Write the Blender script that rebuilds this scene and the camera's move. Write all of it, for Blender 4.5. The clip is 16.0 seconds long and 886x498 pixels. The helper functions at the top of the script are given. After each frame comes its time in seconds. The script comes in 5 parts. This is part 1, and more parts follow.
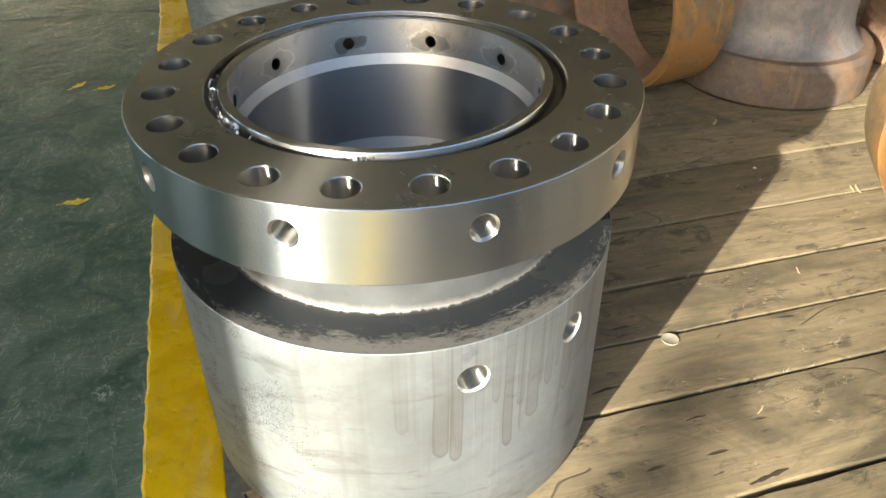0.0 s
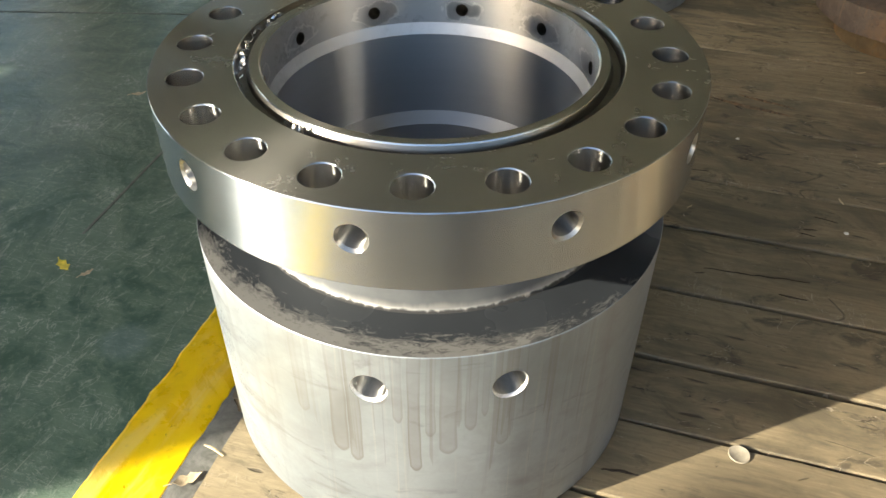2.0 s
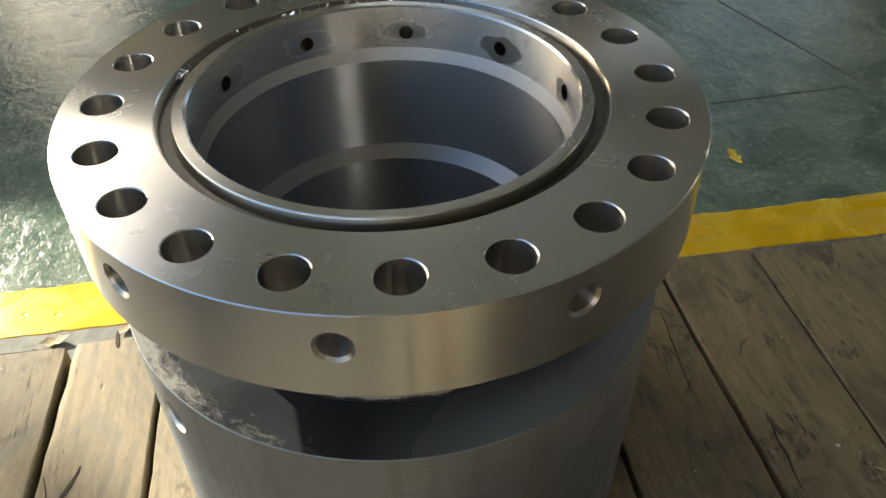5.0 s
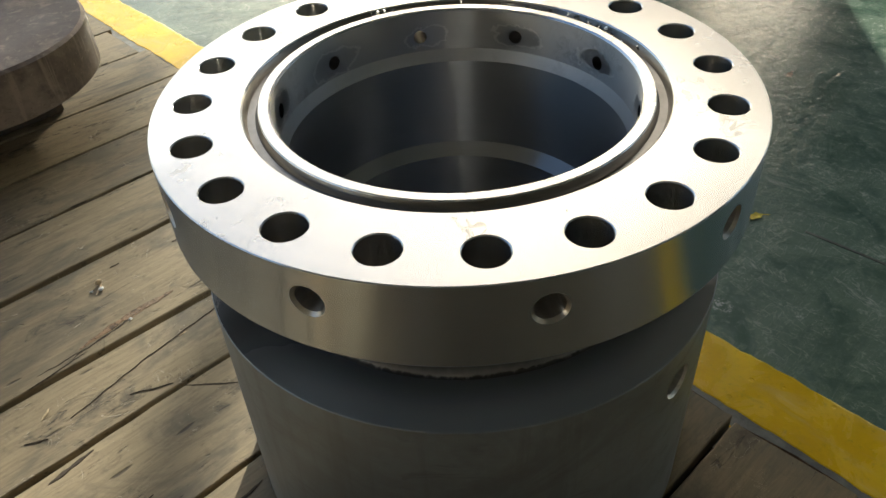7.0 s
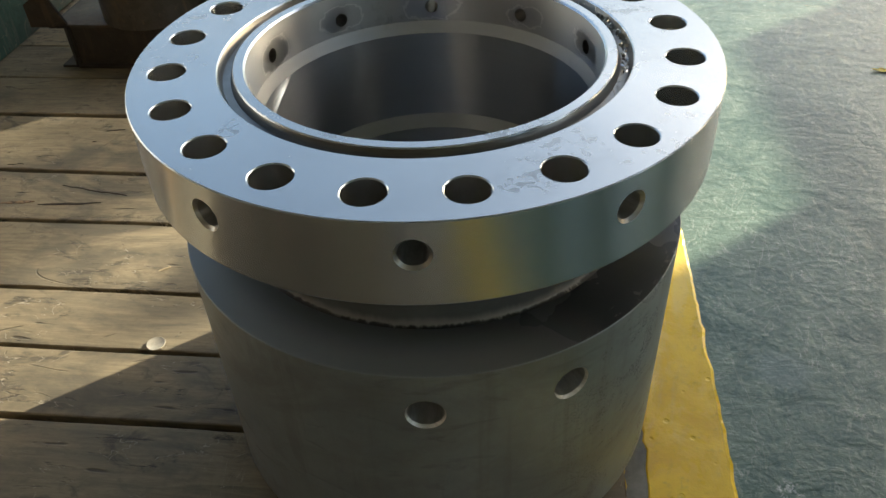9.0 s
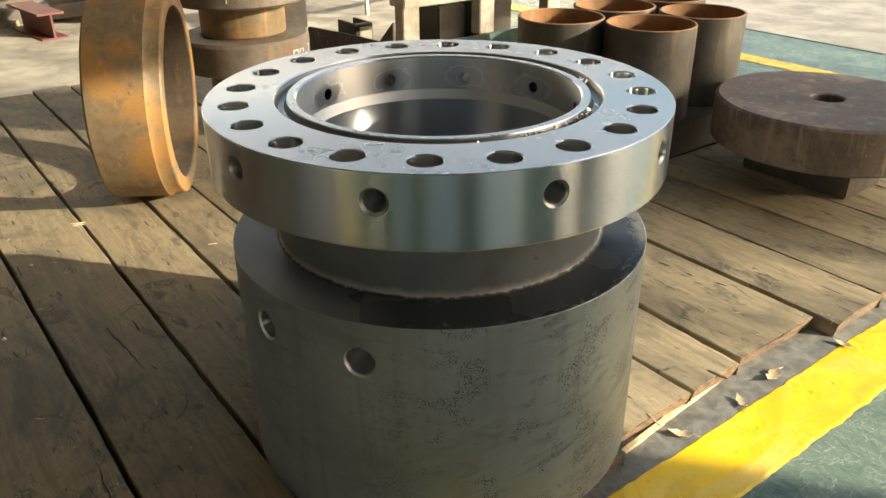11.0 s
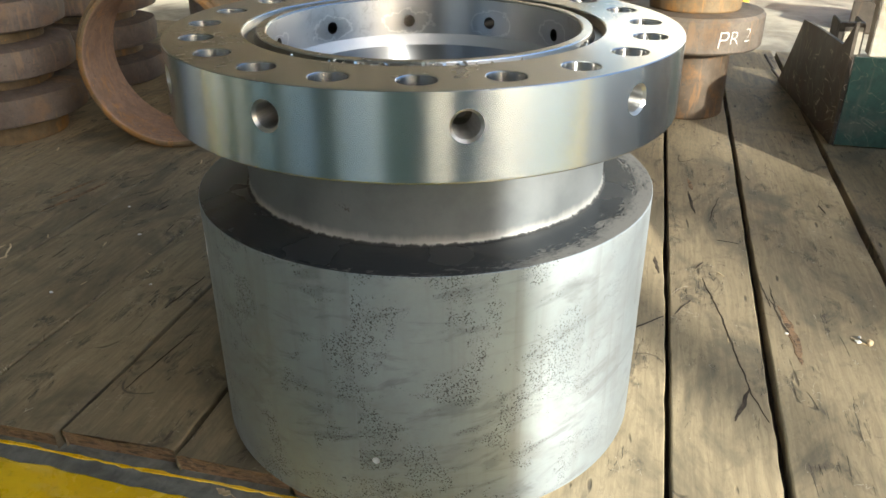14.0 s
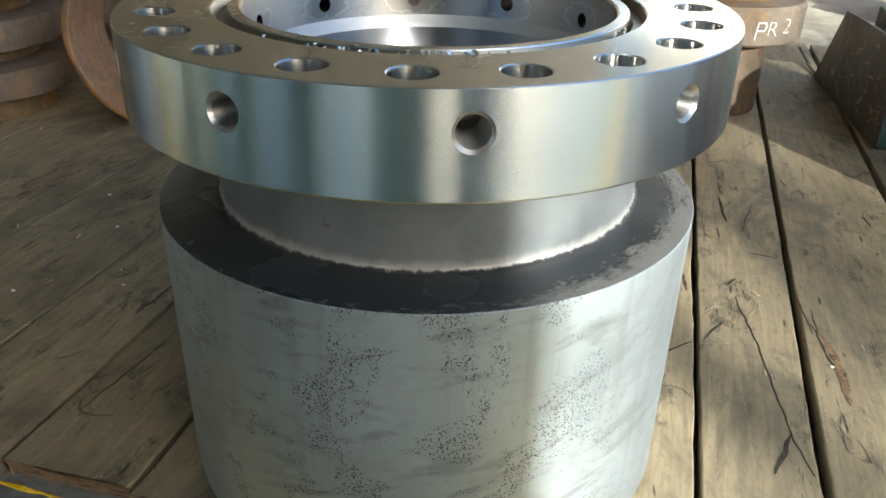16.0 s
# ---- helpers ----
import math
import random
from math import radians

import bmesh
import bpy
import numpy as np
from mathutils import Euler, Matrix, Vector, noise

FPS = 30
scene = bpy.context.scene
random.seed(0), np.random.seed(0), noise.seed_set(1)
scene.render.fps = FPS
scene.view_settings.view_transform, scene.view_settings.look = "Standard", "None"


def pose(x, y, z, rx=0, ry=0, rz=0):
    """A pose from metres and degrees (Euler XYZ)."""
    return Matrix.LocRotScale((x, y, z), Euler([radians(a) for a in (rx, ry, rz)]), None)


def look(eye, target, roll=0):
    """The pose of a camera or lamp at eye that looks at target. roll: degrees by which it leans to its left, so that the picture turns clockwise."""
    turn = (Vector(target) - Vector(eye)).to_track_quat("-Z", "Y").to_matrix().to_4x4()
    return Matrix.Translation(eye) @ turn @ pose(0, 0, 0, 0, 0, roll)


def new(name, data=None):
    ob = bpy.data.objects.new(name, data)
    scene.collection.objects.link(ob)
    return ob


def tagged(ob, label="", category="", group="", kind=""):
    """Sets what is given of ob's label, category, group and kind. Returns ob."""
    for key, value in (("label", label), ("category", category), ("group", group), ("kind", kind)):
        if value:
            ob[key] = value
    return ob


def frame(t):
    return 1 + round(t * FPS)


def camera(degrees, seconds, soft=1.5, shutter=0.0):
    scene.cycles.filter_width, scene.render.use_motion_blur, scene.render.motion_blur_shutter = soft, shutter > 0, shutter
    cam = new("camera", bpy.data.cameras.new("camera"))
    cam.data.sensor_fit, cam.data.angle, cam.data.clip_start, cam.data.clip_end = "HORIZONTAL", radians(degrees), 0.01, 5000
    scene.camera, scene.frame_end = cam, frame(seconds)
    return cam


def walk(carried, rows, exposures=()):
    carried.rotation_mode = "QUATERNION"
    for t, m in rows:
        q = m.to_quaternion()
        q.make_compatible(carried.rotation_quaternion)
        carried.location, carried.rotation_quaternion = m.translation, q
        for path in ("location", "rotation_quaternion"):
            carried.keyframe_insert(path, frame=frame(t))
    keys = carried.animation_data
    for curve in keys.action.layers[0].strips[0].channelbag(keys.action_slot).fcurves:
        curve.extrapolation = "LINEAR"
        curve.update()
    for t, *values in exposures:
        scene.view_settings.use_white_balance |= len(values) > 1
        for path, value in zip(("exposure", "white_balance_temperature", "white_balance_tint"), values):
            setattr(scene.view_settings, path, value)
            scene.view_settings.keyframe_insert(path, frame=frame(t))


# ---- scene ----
cam = camera(58.9, 16.0)
PATH = [
    (0, (-0.244, -1.234, 1.321), (0.187, 0.324, 0.144), -0.3),
    (0.5, (-0.092, -1.218, 1.307), (0.096, 0.365, 0.099), 1.3),
    (1, (0.075, -1.198, 1.312), (0.006, 0.381, 0.087), 1.7),
    (1.5, (0.196, -1.15, 1.326), (-0.093, 0.375, 0.065), 0.9),
    (2, (0.353, -1.094, 1.329), (-0.09, 0.376, 0.047), 0.4),
    (2.5, (0.475, -0.995, 1.316), (-0.16, 0.392, 0.022), 0.3),
    (3, (0.678, -0.865, 1.32), (-0.173, 0.359, -0.014), 0.5),
    (3.5, (0.806, -0.685, 1.32), (-0.25, 0.357, -0.022), -1.1),
    (3.7, (0.843, -0.608, 1.311), (-0.302, 0.351, -0.02), -1.9),
    (5.8, (0.952, 0.273, 1.319), (-0.507, -0.065, -0.007), -0.5),
    (6, (0.918, 0.353, 1.32), (-0.504, -0.134, 0.001), -1.0),
    (6.5, (0.806, 0.525, 1.322), (-0.462, -0.322, 0.027), -2.6),
    (7, (0.699, 0.733, 1.32), (-0.325, -0.409, 0.037), -3.3),
    (7.5, (0.525, 0.855, 1.308), (-0.225, -0.488, 0.03), -3.9),
    (8, (0.314, 0.97, 1.313), (-0.105, -0.503, 0.028), -3.7),
    (8.5, (0.089, 1.072, 1.31), (-0.014, -0.45, 0.017), -2.8),
    (8.7, (-0.007, 1.08, 1.3), (0.013, -0.451, 0.014), -2.8),
    (10.8, (-1.075, 0.901, 1.199), (0.246, -0.25, 0.234), -0.6),
    (11, (-1.16, 0.856, 1.183), (0.268, -0.207, 0.271), -0.4),
    (11.5, (-1.35, 0.746, 1.154), (0.261, -0.075, 0.297), -0.0),
    (12, (-1.447, 0.48, 1.107), (0.276, -0.055, 0.245), -0.1),
    (12.5, (-1.444, 0.206, 1.073), (0.333, -0.055, 0.193), 0.2),
    (13, (-1.441, -0.07, 1.059), (0.352, -0.03, 0.174), 0.5),
    (13.5, (-1.351, -0.257, 1.058), (0.402, 0.049, 0.144), -0.1),
    (14, (-1.31, -0.377, 1.039), (0.415, 0.079, 0.135), -0.2),
    (14.5, (-1.368, -0.457, 1.021), (0.356, 0.047, 0.139), 0.1),
    (15, (-1.407, -0.479, 1.033), (0.32, 0.041, 0.168), 0.1),
    (15.5, (-1.306, -0.438, 1.003), (0.419, 0.071, 0.128), 0.6),
    (16, (-1.107, -0.337, 0.996), (0.592, 0.139, 0.054), 1.2),
]
walk(cam, [(t, look(eye, target, roll)) for t, eye, target, roll in PATH], [(0, 1.92, 6500, 7), (2, 2.03, 6600, 7), (3.5, 2.05, 6700, 7), (6, 1.36, 6550, 5), (6.5, 1.24, 6400, 5), (7.5, 1.33, 6200, 4), (8, 1.47, 6250, 4), (8.5, 1.68, 6300, 4), (11, 1.70, 7000, 7), (12.5, 1.90, 6250, 7), (13.5, 1.95, 6050, 6), (14.5, 1.91, 5900, 5), (16, 1.88, 5750, 4)])

# ---- light ----
SUN_AZ, SUN_EL = 218.5, 18.5
world = bpy.data.worlds.new("sky")
scene.world = world
world.use_nodes = True
wn = world.node_tree
sky = wn.nodes.new("ShaderNodeTexSky")
sky.sky_type, sky.sun_disc = "NISHITA", False
sky.sun_elevation, sky.sun_rotation = radians(SUN_EL), radians(90 - SUN_AZ)
sky.dust_density = 3.0
wn.links.new(sky.outputs[0], wn.nodes["Background"].inputs[0])
wn.nodes["Background"].inputs[1].default_value = 0.100
sun = new("sun", bpy.data.lights.new("sun", "SUN"))
sun.data.energy, sun.data.angle, sun.data.color = 4.5, radians(0.6), (1.0, 0.905, 0.745)
sd = Vector((math.cos(radians(SUN_AZ)) * math.cos(radians(SUN_EL)), math.sin(radians(SUN_AZ)) * math.cos(radians(SUN_EL)), math.sin(radians(SUN_EL))))
sun.matrix_world = look(sd * 30, (0, 0, 0))


# ---- materials ----
class Mat:
    """A node material under construction."""

    def __init__(self, name, rough=0.6, metal=0.0):
        self.m = bpy.data.materials.new(name)
        self.m.use_nodes = True
        self.t = self.m.node_tree
        self.b = self.t.nodes["Principled BSDF"]
        self.b.inputs["Roughness"].default_value, self.b.inputs["Metallic"].default_value = rough, metal
        self.co = self.t.nodes.new("ShaderNodeTexCoord").outputs["Object"]
        self.heights = []

    def link(self, a, b):
        if isinstance(a, (int, float)):
            b.default_value = a
        elif isinstance(a, (tuple, list)):
            b.default_value = (*a, 1) if len(a) == 3 and b.type == "RGBA" else a
        else:
            self.t.links.new(a, b)

    def math(self, op, a, b=0.0, c=0.0, clamp=False):
        n = self.t.nodes.new("ShaderNodeMath")
        n.operation, n.use_clamp = op, clamp
        for v, i in zip((a, b, c), n.inputs):
            self.link(v, i)
        return n.outputs[0]

    def scaled(self, v, scale, shift=None):
        n = self.t.nodes.new("ShaderNodeVectorMath")
        n.operation = "MULTIPLY"
        self.link(v, n.inputs[0])
        n.inputs[1].default_value = scale
        if shift is None:
            return n.outputs[0]
        k = self.t.nodes.new("ShaderNodeVectorMath")
        k.operation = "ADD"
        self.t.links.new(n.outputs[0], k.inputs[0])
        self.link(shift, k.inputs[1])
        return k.outputs[0]

    def rzt(self):
        """Radius, height and turn round the thing's own axis, as a vector."""
        s = self.t.nodes.new("ShaderNodeSeparateXYZ")
        self.t.links.new(self.co, s.inputs[0])
        r = self.math("SQRT", self.math("ADD", self.math("MULTIPLY", s.outputs[0], s.outputs[0]), self.math("MULTIPLY", s.outputs[1], s.outputs[1])))
        a = self.math("ARCTAN2", s.outputs[1], s.outputs[0])
        c = self.t.nodes.new("ShaderNodeCombineXYZ")
        for v, i in zip((r, s.outputs[2], a), c.inputs):
            self.t.links.new(v, i)
        return c.outputs[0], r, s.outputs[2], a

    def noise(self, v, scale, detail=4.0, rough=0.55, distort=0.0):
        n = self.t.nodes.new("ShaderNodeTexNoise")
        self.link(v, n.inputs["Vector"])
        n.inputs["Scale"].default_value, n.inputs["Detail"].default_value = scale, detail
        n.inputs["Roughness"].default_value, n.inputs["Distortion"].default_value = rough, distort
        return n.outputs[0]

    def cells(self, v, scale):
        n = self.t.nodes.new("ShaderNodeTexVoronoi")
        self.link(v, n.inputs["Vector"])
        n.inputs["Scale"].default_value = scale
        return n.outputs["Distance"]

    def ramp(self, v, lo, hi, a=0.0, b=1.0):
        n = self.t.nodes.new("ShaderNodeMapRange")
        n.interpolation_type = "SMOOTHSTEP"
        self.link(v, n.inputs[0])
        for i, x in zip((1, 2, 3, 4), (lo, hi, a, b)):
            n.inputs[i].default_value = x
        return n.outputs[0]

    def mix(self, f, a, b, kind="MIX"):
        n = self.t.nodes.new("ShaderNodeMix")
        n.data_type, n.blend_type = "RGBA", kind
        self.link(f, n.inputs[0])
        self.link(a, n.inputs[6])
        self.link(b, n.inputs[7])
        return n.outputs[2]

    def random(self):
        return self.t.nodes.new("ShaderNodeObjectInfo").outputs["Random"]

    def bump(self, h, strength, dist):
        n = self.t.nodes.new("ShaderNodeBump")
        n.inputs["Strength"].default_value, n.inputs["Distance"].default_value = strength, dist
        self.link(h, n.inputs["Height"])
        if self.heights:
            self.t.links.new(self.heights[-1], n.inputs["Normal"])
        self.heights.append(n.outputs[0])
        self.t.links.new(n.outputs[0], self.b.inputs["Normal"])

    def done(self, color, rough=None, metal=None):
        self.link(color, self.b.inputs["Base Color"])
        if rough is not None:
            self.link(rough, self.b.inputs["Roughness"])
        if metal is not None:
            self.link(metal, self.b.inputs["Metallic"])
        return self.m


def machined(name, color, rough, aniso=0.7, smudge=0.5, halos=False):
    """Turned steel: fine rings round the axis, a brushed sheen and oily smudges."""
    k = Mat(name, rough, 1.0)
    v, r, z, a = k.rzt()
    lines = k.noise(k.scaled(v, (700, 700, 0.8)), 1.0, 2.0, 0.6)
    broad = k.noise(k.scaled(v, (55, 55, 0.5)), 1.0, 3.0, 0.6)
    spots = k.noise(k.co, 6.0, 6.0, 0.7, 0.8)
    small = k.noise(k.co, 42.0, 5.0, 0.72, 1.2)
    film = k.noise(k.co, 4.0, 3.0, 0.5, 1.5)
    dirt = k.math("MULTIPLY", k.ramp(spots, 0.50, 0.66), k.ramp(small, 0.46, 0.60))
    col = k.mix(k.ramp(broad, 0.3, 0.7), tuple(c * 0.97 for c in color), color)
    col = k.mix(k.math("MULTIPLY", dirt, 0.7 * smudge), col, tuple(c * 0.35 for c in color))
    col = k.mix(k.ramp(film, 0.4, 0.65, 0.0, 0.3 * smudge), col, tuple(c * 0.72 for c in color))
    ro = k.math("ADD", k.ramp(broad, 0.3, 0.7, rough - 0.003, rough + 0.003), k.math("MULTIPLY", dirt, 0.14 * smudge))
    if halos:
        # dried oil round the ten small holes: a cloudy patch with a bright tide-line
        turn = k.math("ADD", k.math("MULTIPLY", k.math("SUBTRACT", a, radians(-13.1)), 10 / (2 * math.pi)), 0.5)
        size = k.noise(k.scaled(v, (0, 0, 1.3), (0, 0, 4)), 1.0, 2.0, 0.5)
        across = k.math("MULTIPLY", k.math("SUBTRACT", k.math("FRACT", turn), k.math("ADD", 0.38, k.math("MULTIPLY", size, 0.24))), 0.11)
        up = k.math("SUBTRACT", z, 0.734)
        rag = k.math("MULTIPLY", k.math("SUBTRACT", k.noise(k.co, 26.0, 4.0, 0.6, 0.8), 0.5), 0.045)
        far = k.math("ADD", rag, k.math("SQRT", k.math("ADD", k.math("MULTIPLY", across, across), k.math("MULTIPLY", k.math("MULTIPLY", up, up), 1.7))))
        reach = k.math("MULTIPLY", size, 0.056)
        inner = k.ramp(k.math("SUBTRACT", far, reach), -0.002, 0.001, 1.0, 0.0)
        tide = k.ramp(k.math("ABSOLUTE", k.math("SUBTRACT", far, reach)), 0.0008, 0.003, 1.0, 0.0)
        col = k.mix(k.math("MULTIPLY", inner, 0.15), col, tuple(c * 0.62 for c in color))
        col = k.mix(k.math("MULTIPLY", tide, 0.5), col, (0.86, 0.86, 0.85))
        ro = k.math("SUBTRACT", ro, k.math("MULTIPLY", inner, 0.16))
    k.bump(lines, 0.002, 0.0002)
    tan = k.t.nodes.new("ShaderNodeTangent")
    tan.direction_type, tan.axis = "RADIAL", "Z"
    k.t.links.new(tan.outputs[0], k.b.inputs["Tangent"])
    k.b.inputs["Anisotropic"].default_value, k.b.inputs["Anisotropic Rotation"].default_value = aniso, 0.25
    return k.done(col, ro)


STEEL = machined("machined_steel", (0.60, 0.655, 0.72), 0.235, 0.95, 0.0)
FACE = machined("smudged_flange_face", (0.635, 0.625, 0.605), 0.24, 0.9, 0.65)
BORE = machined("bored_steel", (0.44, 0.455, 0.48), 0.36, 0.97, 0.0)
BAND = machined("inner_band_steel", (0.57, 0.58, 0.60), 0.44, 0.9, 0.5, True)
CHAMFER = machined("bright_chamfer", (0.58, 0.59, 0.61), 0.5, 0.3, 0.2)


def drilled(name, color, rough, aniso=0.0):
    """The inside of a drilled hole: tool marks and oil; the side holes are brushed round their own axes."""
    k = Mat(name, rough, 1.0)
    n = k.noise(k.scaled(k.co, (40, 40, 400)), 1.0, 3.0, 0.6)
    if aniso:
        axis = k.t.nodes.new("ShaderNodeVectorMath")
        axis.operation = "NORMALIZE"
        k.link(k.scaled(k.co, (1, 1, 0)), axis.inputs[0])
        round_hole = k.t.nodes.new("ShaderNodeVectorMath")
        round_hole.operation = "CROSS_PRODUCT"
        k.link(k.t.nodes.new("ShaderNodeNewGeometry").outputs["Normal"], round_hole.inputs[0])
        k.link(axis.outputs[0], round_hole.inputs[1])
        k.link(round_hole.outputs[0], k.b.inputs["Tangent"])
        k.b.inputs["Anisotropic"].default_value, k.b.inputs["Anisotropic Rotation"].default_value = aniso, 0.25
    return k.done(k.mix(k.ramp(n, 0.3, 0.7), tuple(c * 0.8 for c in color), color))


HOLE = machined("drilled_steel", (0.56, 0.555, 0.545), 0.22, 1.0, 0.1)
# darker steel for the ring groove and the inner ends of the side holes
GROOVE = drilled("dark_groove_steel", (0.24, 0.23, 0.215), 0.3)
THREAD = drilled("threaded_steel", (0.55, 0.55, 0.545), 0.38, 0.9)
# near-white steel: the glint in the small dimple and port mouths, painted as colour
GLINT = drilled("glint_steel", (0.96, 0.96, 0.96), 0.55)
PORT = drilled("bright_drilled_steel", (0.64, 0.64, 0.63), 0.38, 0.94)


def blasted():
    """Grey blasted steel with drips, scuffs and clouds of dark pits."""
    k = Mat("blasted_steel", 0.5, 0.55)
    v, r, z, a = k.rzt()
    big = k.noise(k.co, 3.2, 4.0, 0.6)
    mott = k.noise(k.co, 26.0, 5.0, 0.7, 0.3)
    fine = k.noise(k.co, 260.0, 2.0, 0.6)
    side = k.ramp(k.math("COSINE", k.math("SUBTRACT", a, -1.15)), 0.74, 0.93)
    wave = k.noise(k.scaled(v, (1, 3.0, 7)), 1.0, 3.0, 0.5)
    drip = k.noise(k.scaled(v, (0, 0.6, 24)), 1.0, 3.0, 0.6, 0.25)
    reach = k.noise(k.scaled(v, (0, 0, 17), (0, 0, 9)), 1.0, 2.0, 0.5)
    run = k.ramp(k.math("SUBTRACT", z, k.math("SUBTRACT", 0.62, k.math("MULTIPLY", reach, 0.62))), 0.0, 0.012)
    rim = k.math("MULTIPLY", k.ramp(k.math("ABSOLUTE", k.math("SUBTRACT", drip, 0.56)), 0.004, 0.02, 1.0, 0.0), run)
    wipe = k.noise(k.scaled(v, (1, 22, 2.6)), 1.0, 5.0, 0.62, 1.2)
    cloud = k.noise(k.scaled(v, (1, 9, 4.2)), 1.0, 5.0, 0.7, 0.6)
    bands = k.noise(k.scaled(v, (1, 34, 3.0), (0, 0, 3)), 1.0, 3.0, 0.6, 0.6)
    pits = k.noise(k.co, 350.0, 3.0, 0.62)
    col = k.mix(k.ramp(big, 0.35, 0.65), (0.292, 0.334, 0.370), (0.378, 0.422, 0.460))
    col = k.mix(k.ramp(mott, 0.35, 0.7, 0.0, 0.22), col, (0.22, 0.225, 0.225))
    wet = k.math("MULTIPLY", k.math("MULTIPLY", k.ramp(drip, 0.55, 0.59), side), run)
    col = k.mix(k.math("MULTIPLY", wet, 0.38), col, (0.21, 0.20, 0.18))
    col = k.mix(k.math("MULTIPLY", k.math("MULTIPLY", rim, side), 0.15), col, (0.17, 0.155, 0.135))
    ghost = k.noise(k.scaled(v, (1, 1.2, 34), (0, 0, 5)), 1.0, 3.0, 0.6, 0.6)
    col = k.mix(k.math("MULTIPLY", k.ramp(ghost, 0.58, 0.68), k.math("MULTIPLY", side, 0.2)), col, (0.58, 0.56, 0.52))
    col = k.mix(k.ramp(wipe, 0.56, 0.70, 0.0, 0.42), col, (0.17, 0.178, 0.185))
    streak = k.noise(k.scaled(v, (0, 1.3, 11), (0, 3, 7)), 1.0, 4.0, 0.62, 0.3)
    col = k.mix(k.ramp(streak, 0.52, 0.68, 0.0, 0.25), col, (0.19, 0.188, 0.18))
    smear = k.noise(k.scaled(v, (1, 5, 1.3), (0, 2, 1)), 1.0, 5.0, 0.65, 0.8)
    col = k.mix(k.ramp(smear, 0.45, 0.68, 0.0, 0.5), col, (0.22, 0.232, 0.242))
    slant = k.t.nodes.new("ShaderNodeCombineXYZ")
    k.t.links.new(k.math("MULTIPLY", k.math("SUBTRACT", z, k.math("MULTIPLY", a, 0.085)), 30.0), slant.inputs[0])
    k.t.links.new(k.math("MULTIPLY", a, 3.2), slant.inputs[1])
    swipe = k.noise(slant.outputs[0], 1.0, 5.0, 0.62, 0.5)
    front = k.ramp(k.math("COSINE", k.math("SUBTRACT", a, 3.45)), 0.55, 0.9)
    col = k.mix(k.math("MULTIPLY", k.ramp(swipe, 0.52, 0.68, 0.0, 0.5), front), col, (0.15, 0.16, 0.17))
    bands = k.math("ADD", k.math("MULTIPLY", bands, 0.4), k.math("MULTIPLY", swipe, 0.6))
    for turn, half, low, much in ((258.5, 1.6, 0.33, 0.5), (267.0, 2.0, 0.262, 0.9), (270.6, 1.5, 0.246, 0.9), (276.5, 1.6, 0.40, 0.6), (280.2, 1.3, 0.36, 0.6), (284.2, 1.5, 0.240, 1.0), (287.8, 1.0, 0.33, 0.6), (291.4, 1.9, 0.285, 0.7), (296.0, 1.3, 0.34, 0.6), (299.2, 0.9, 0.37, 0.5), (303.8, 1.5, 0.29, 0.6)):
        off = k.math("ADD", k.math("SUBTRACT", a, radians(turn - 360)), k.math("MULTIPLY", k.math("SUBTRACT", wave, 0.5), 0.05))
        u = k.math("DIVIDE", k.math("ABSOLUTE", off), radians(half))
        hang = k.math("SUBTRACT", z, k.math("ADD", low, k.math("MULTIPLY", k.math("MULTIPLY", u, u), 0.014)))
        inside = k.math("MULTIPLY", k.ramp(u, 0.88, 1.05, 1.0, 0.0), k.ramp(hang, 0.0, 0.005))
        tide = k.math("MAXIMUM", k.ramp(u, 0.55, 0.95), k.ramp(hang, 0.004, 0.016, 1.0, 0.0))
        fade = k.ramp(z, 0.36, 0.50, 1.0, 0.45)
        col = k.mix(k.math("MULTIPLY", k.math("MULTIPLY", inside, fade), k.math("ADD", 0.32 * much, k.math("MULTIPLY", tide, 0.34 * much))), col, (0.185, 0.17, 0.15))
    dens = k.math("ADD", cloud, k.math("MULTIPLY", k.math("SUBTRACT", bands, 0.5), 0.45))
    dots = k.ramp(k.cells(k.co, 230.0), 0.30, 0.40, 1.0, 0.0)
    pit = k.math("MULTIPLY", k.ramp(dens, 0.50, 0.57), k.math("MAXIMUM", k.math("MULTIPLY", dots, k.ramp(pits, 0.42, 0.50)), k.ramp(pits, 0.58, 0.61)))
    pit = k.math("MULTIPLY", pit, k.ramp(k.math("COSINE", k.math("SUBTRACT", a, 3.2)), 0.35, 0.85))
    col = k.mix(k.math("MULTIPLY", pit, 0.95), col, (0.03, 0.03, 0.03))
    k.bump(fine, 0.10, 0.0006)
    k.bump(mott, 0.06, 0.001)
    k.bump(pit, 0.35, -0.0006)
    return k.done(col, k.ramp(big, 0.3, 0.7, 0.48, 0.58), k.math("SUBTRACT", 0.75, k.math("MULTIPLY", pit, 0.6)))


MATT = blasted()


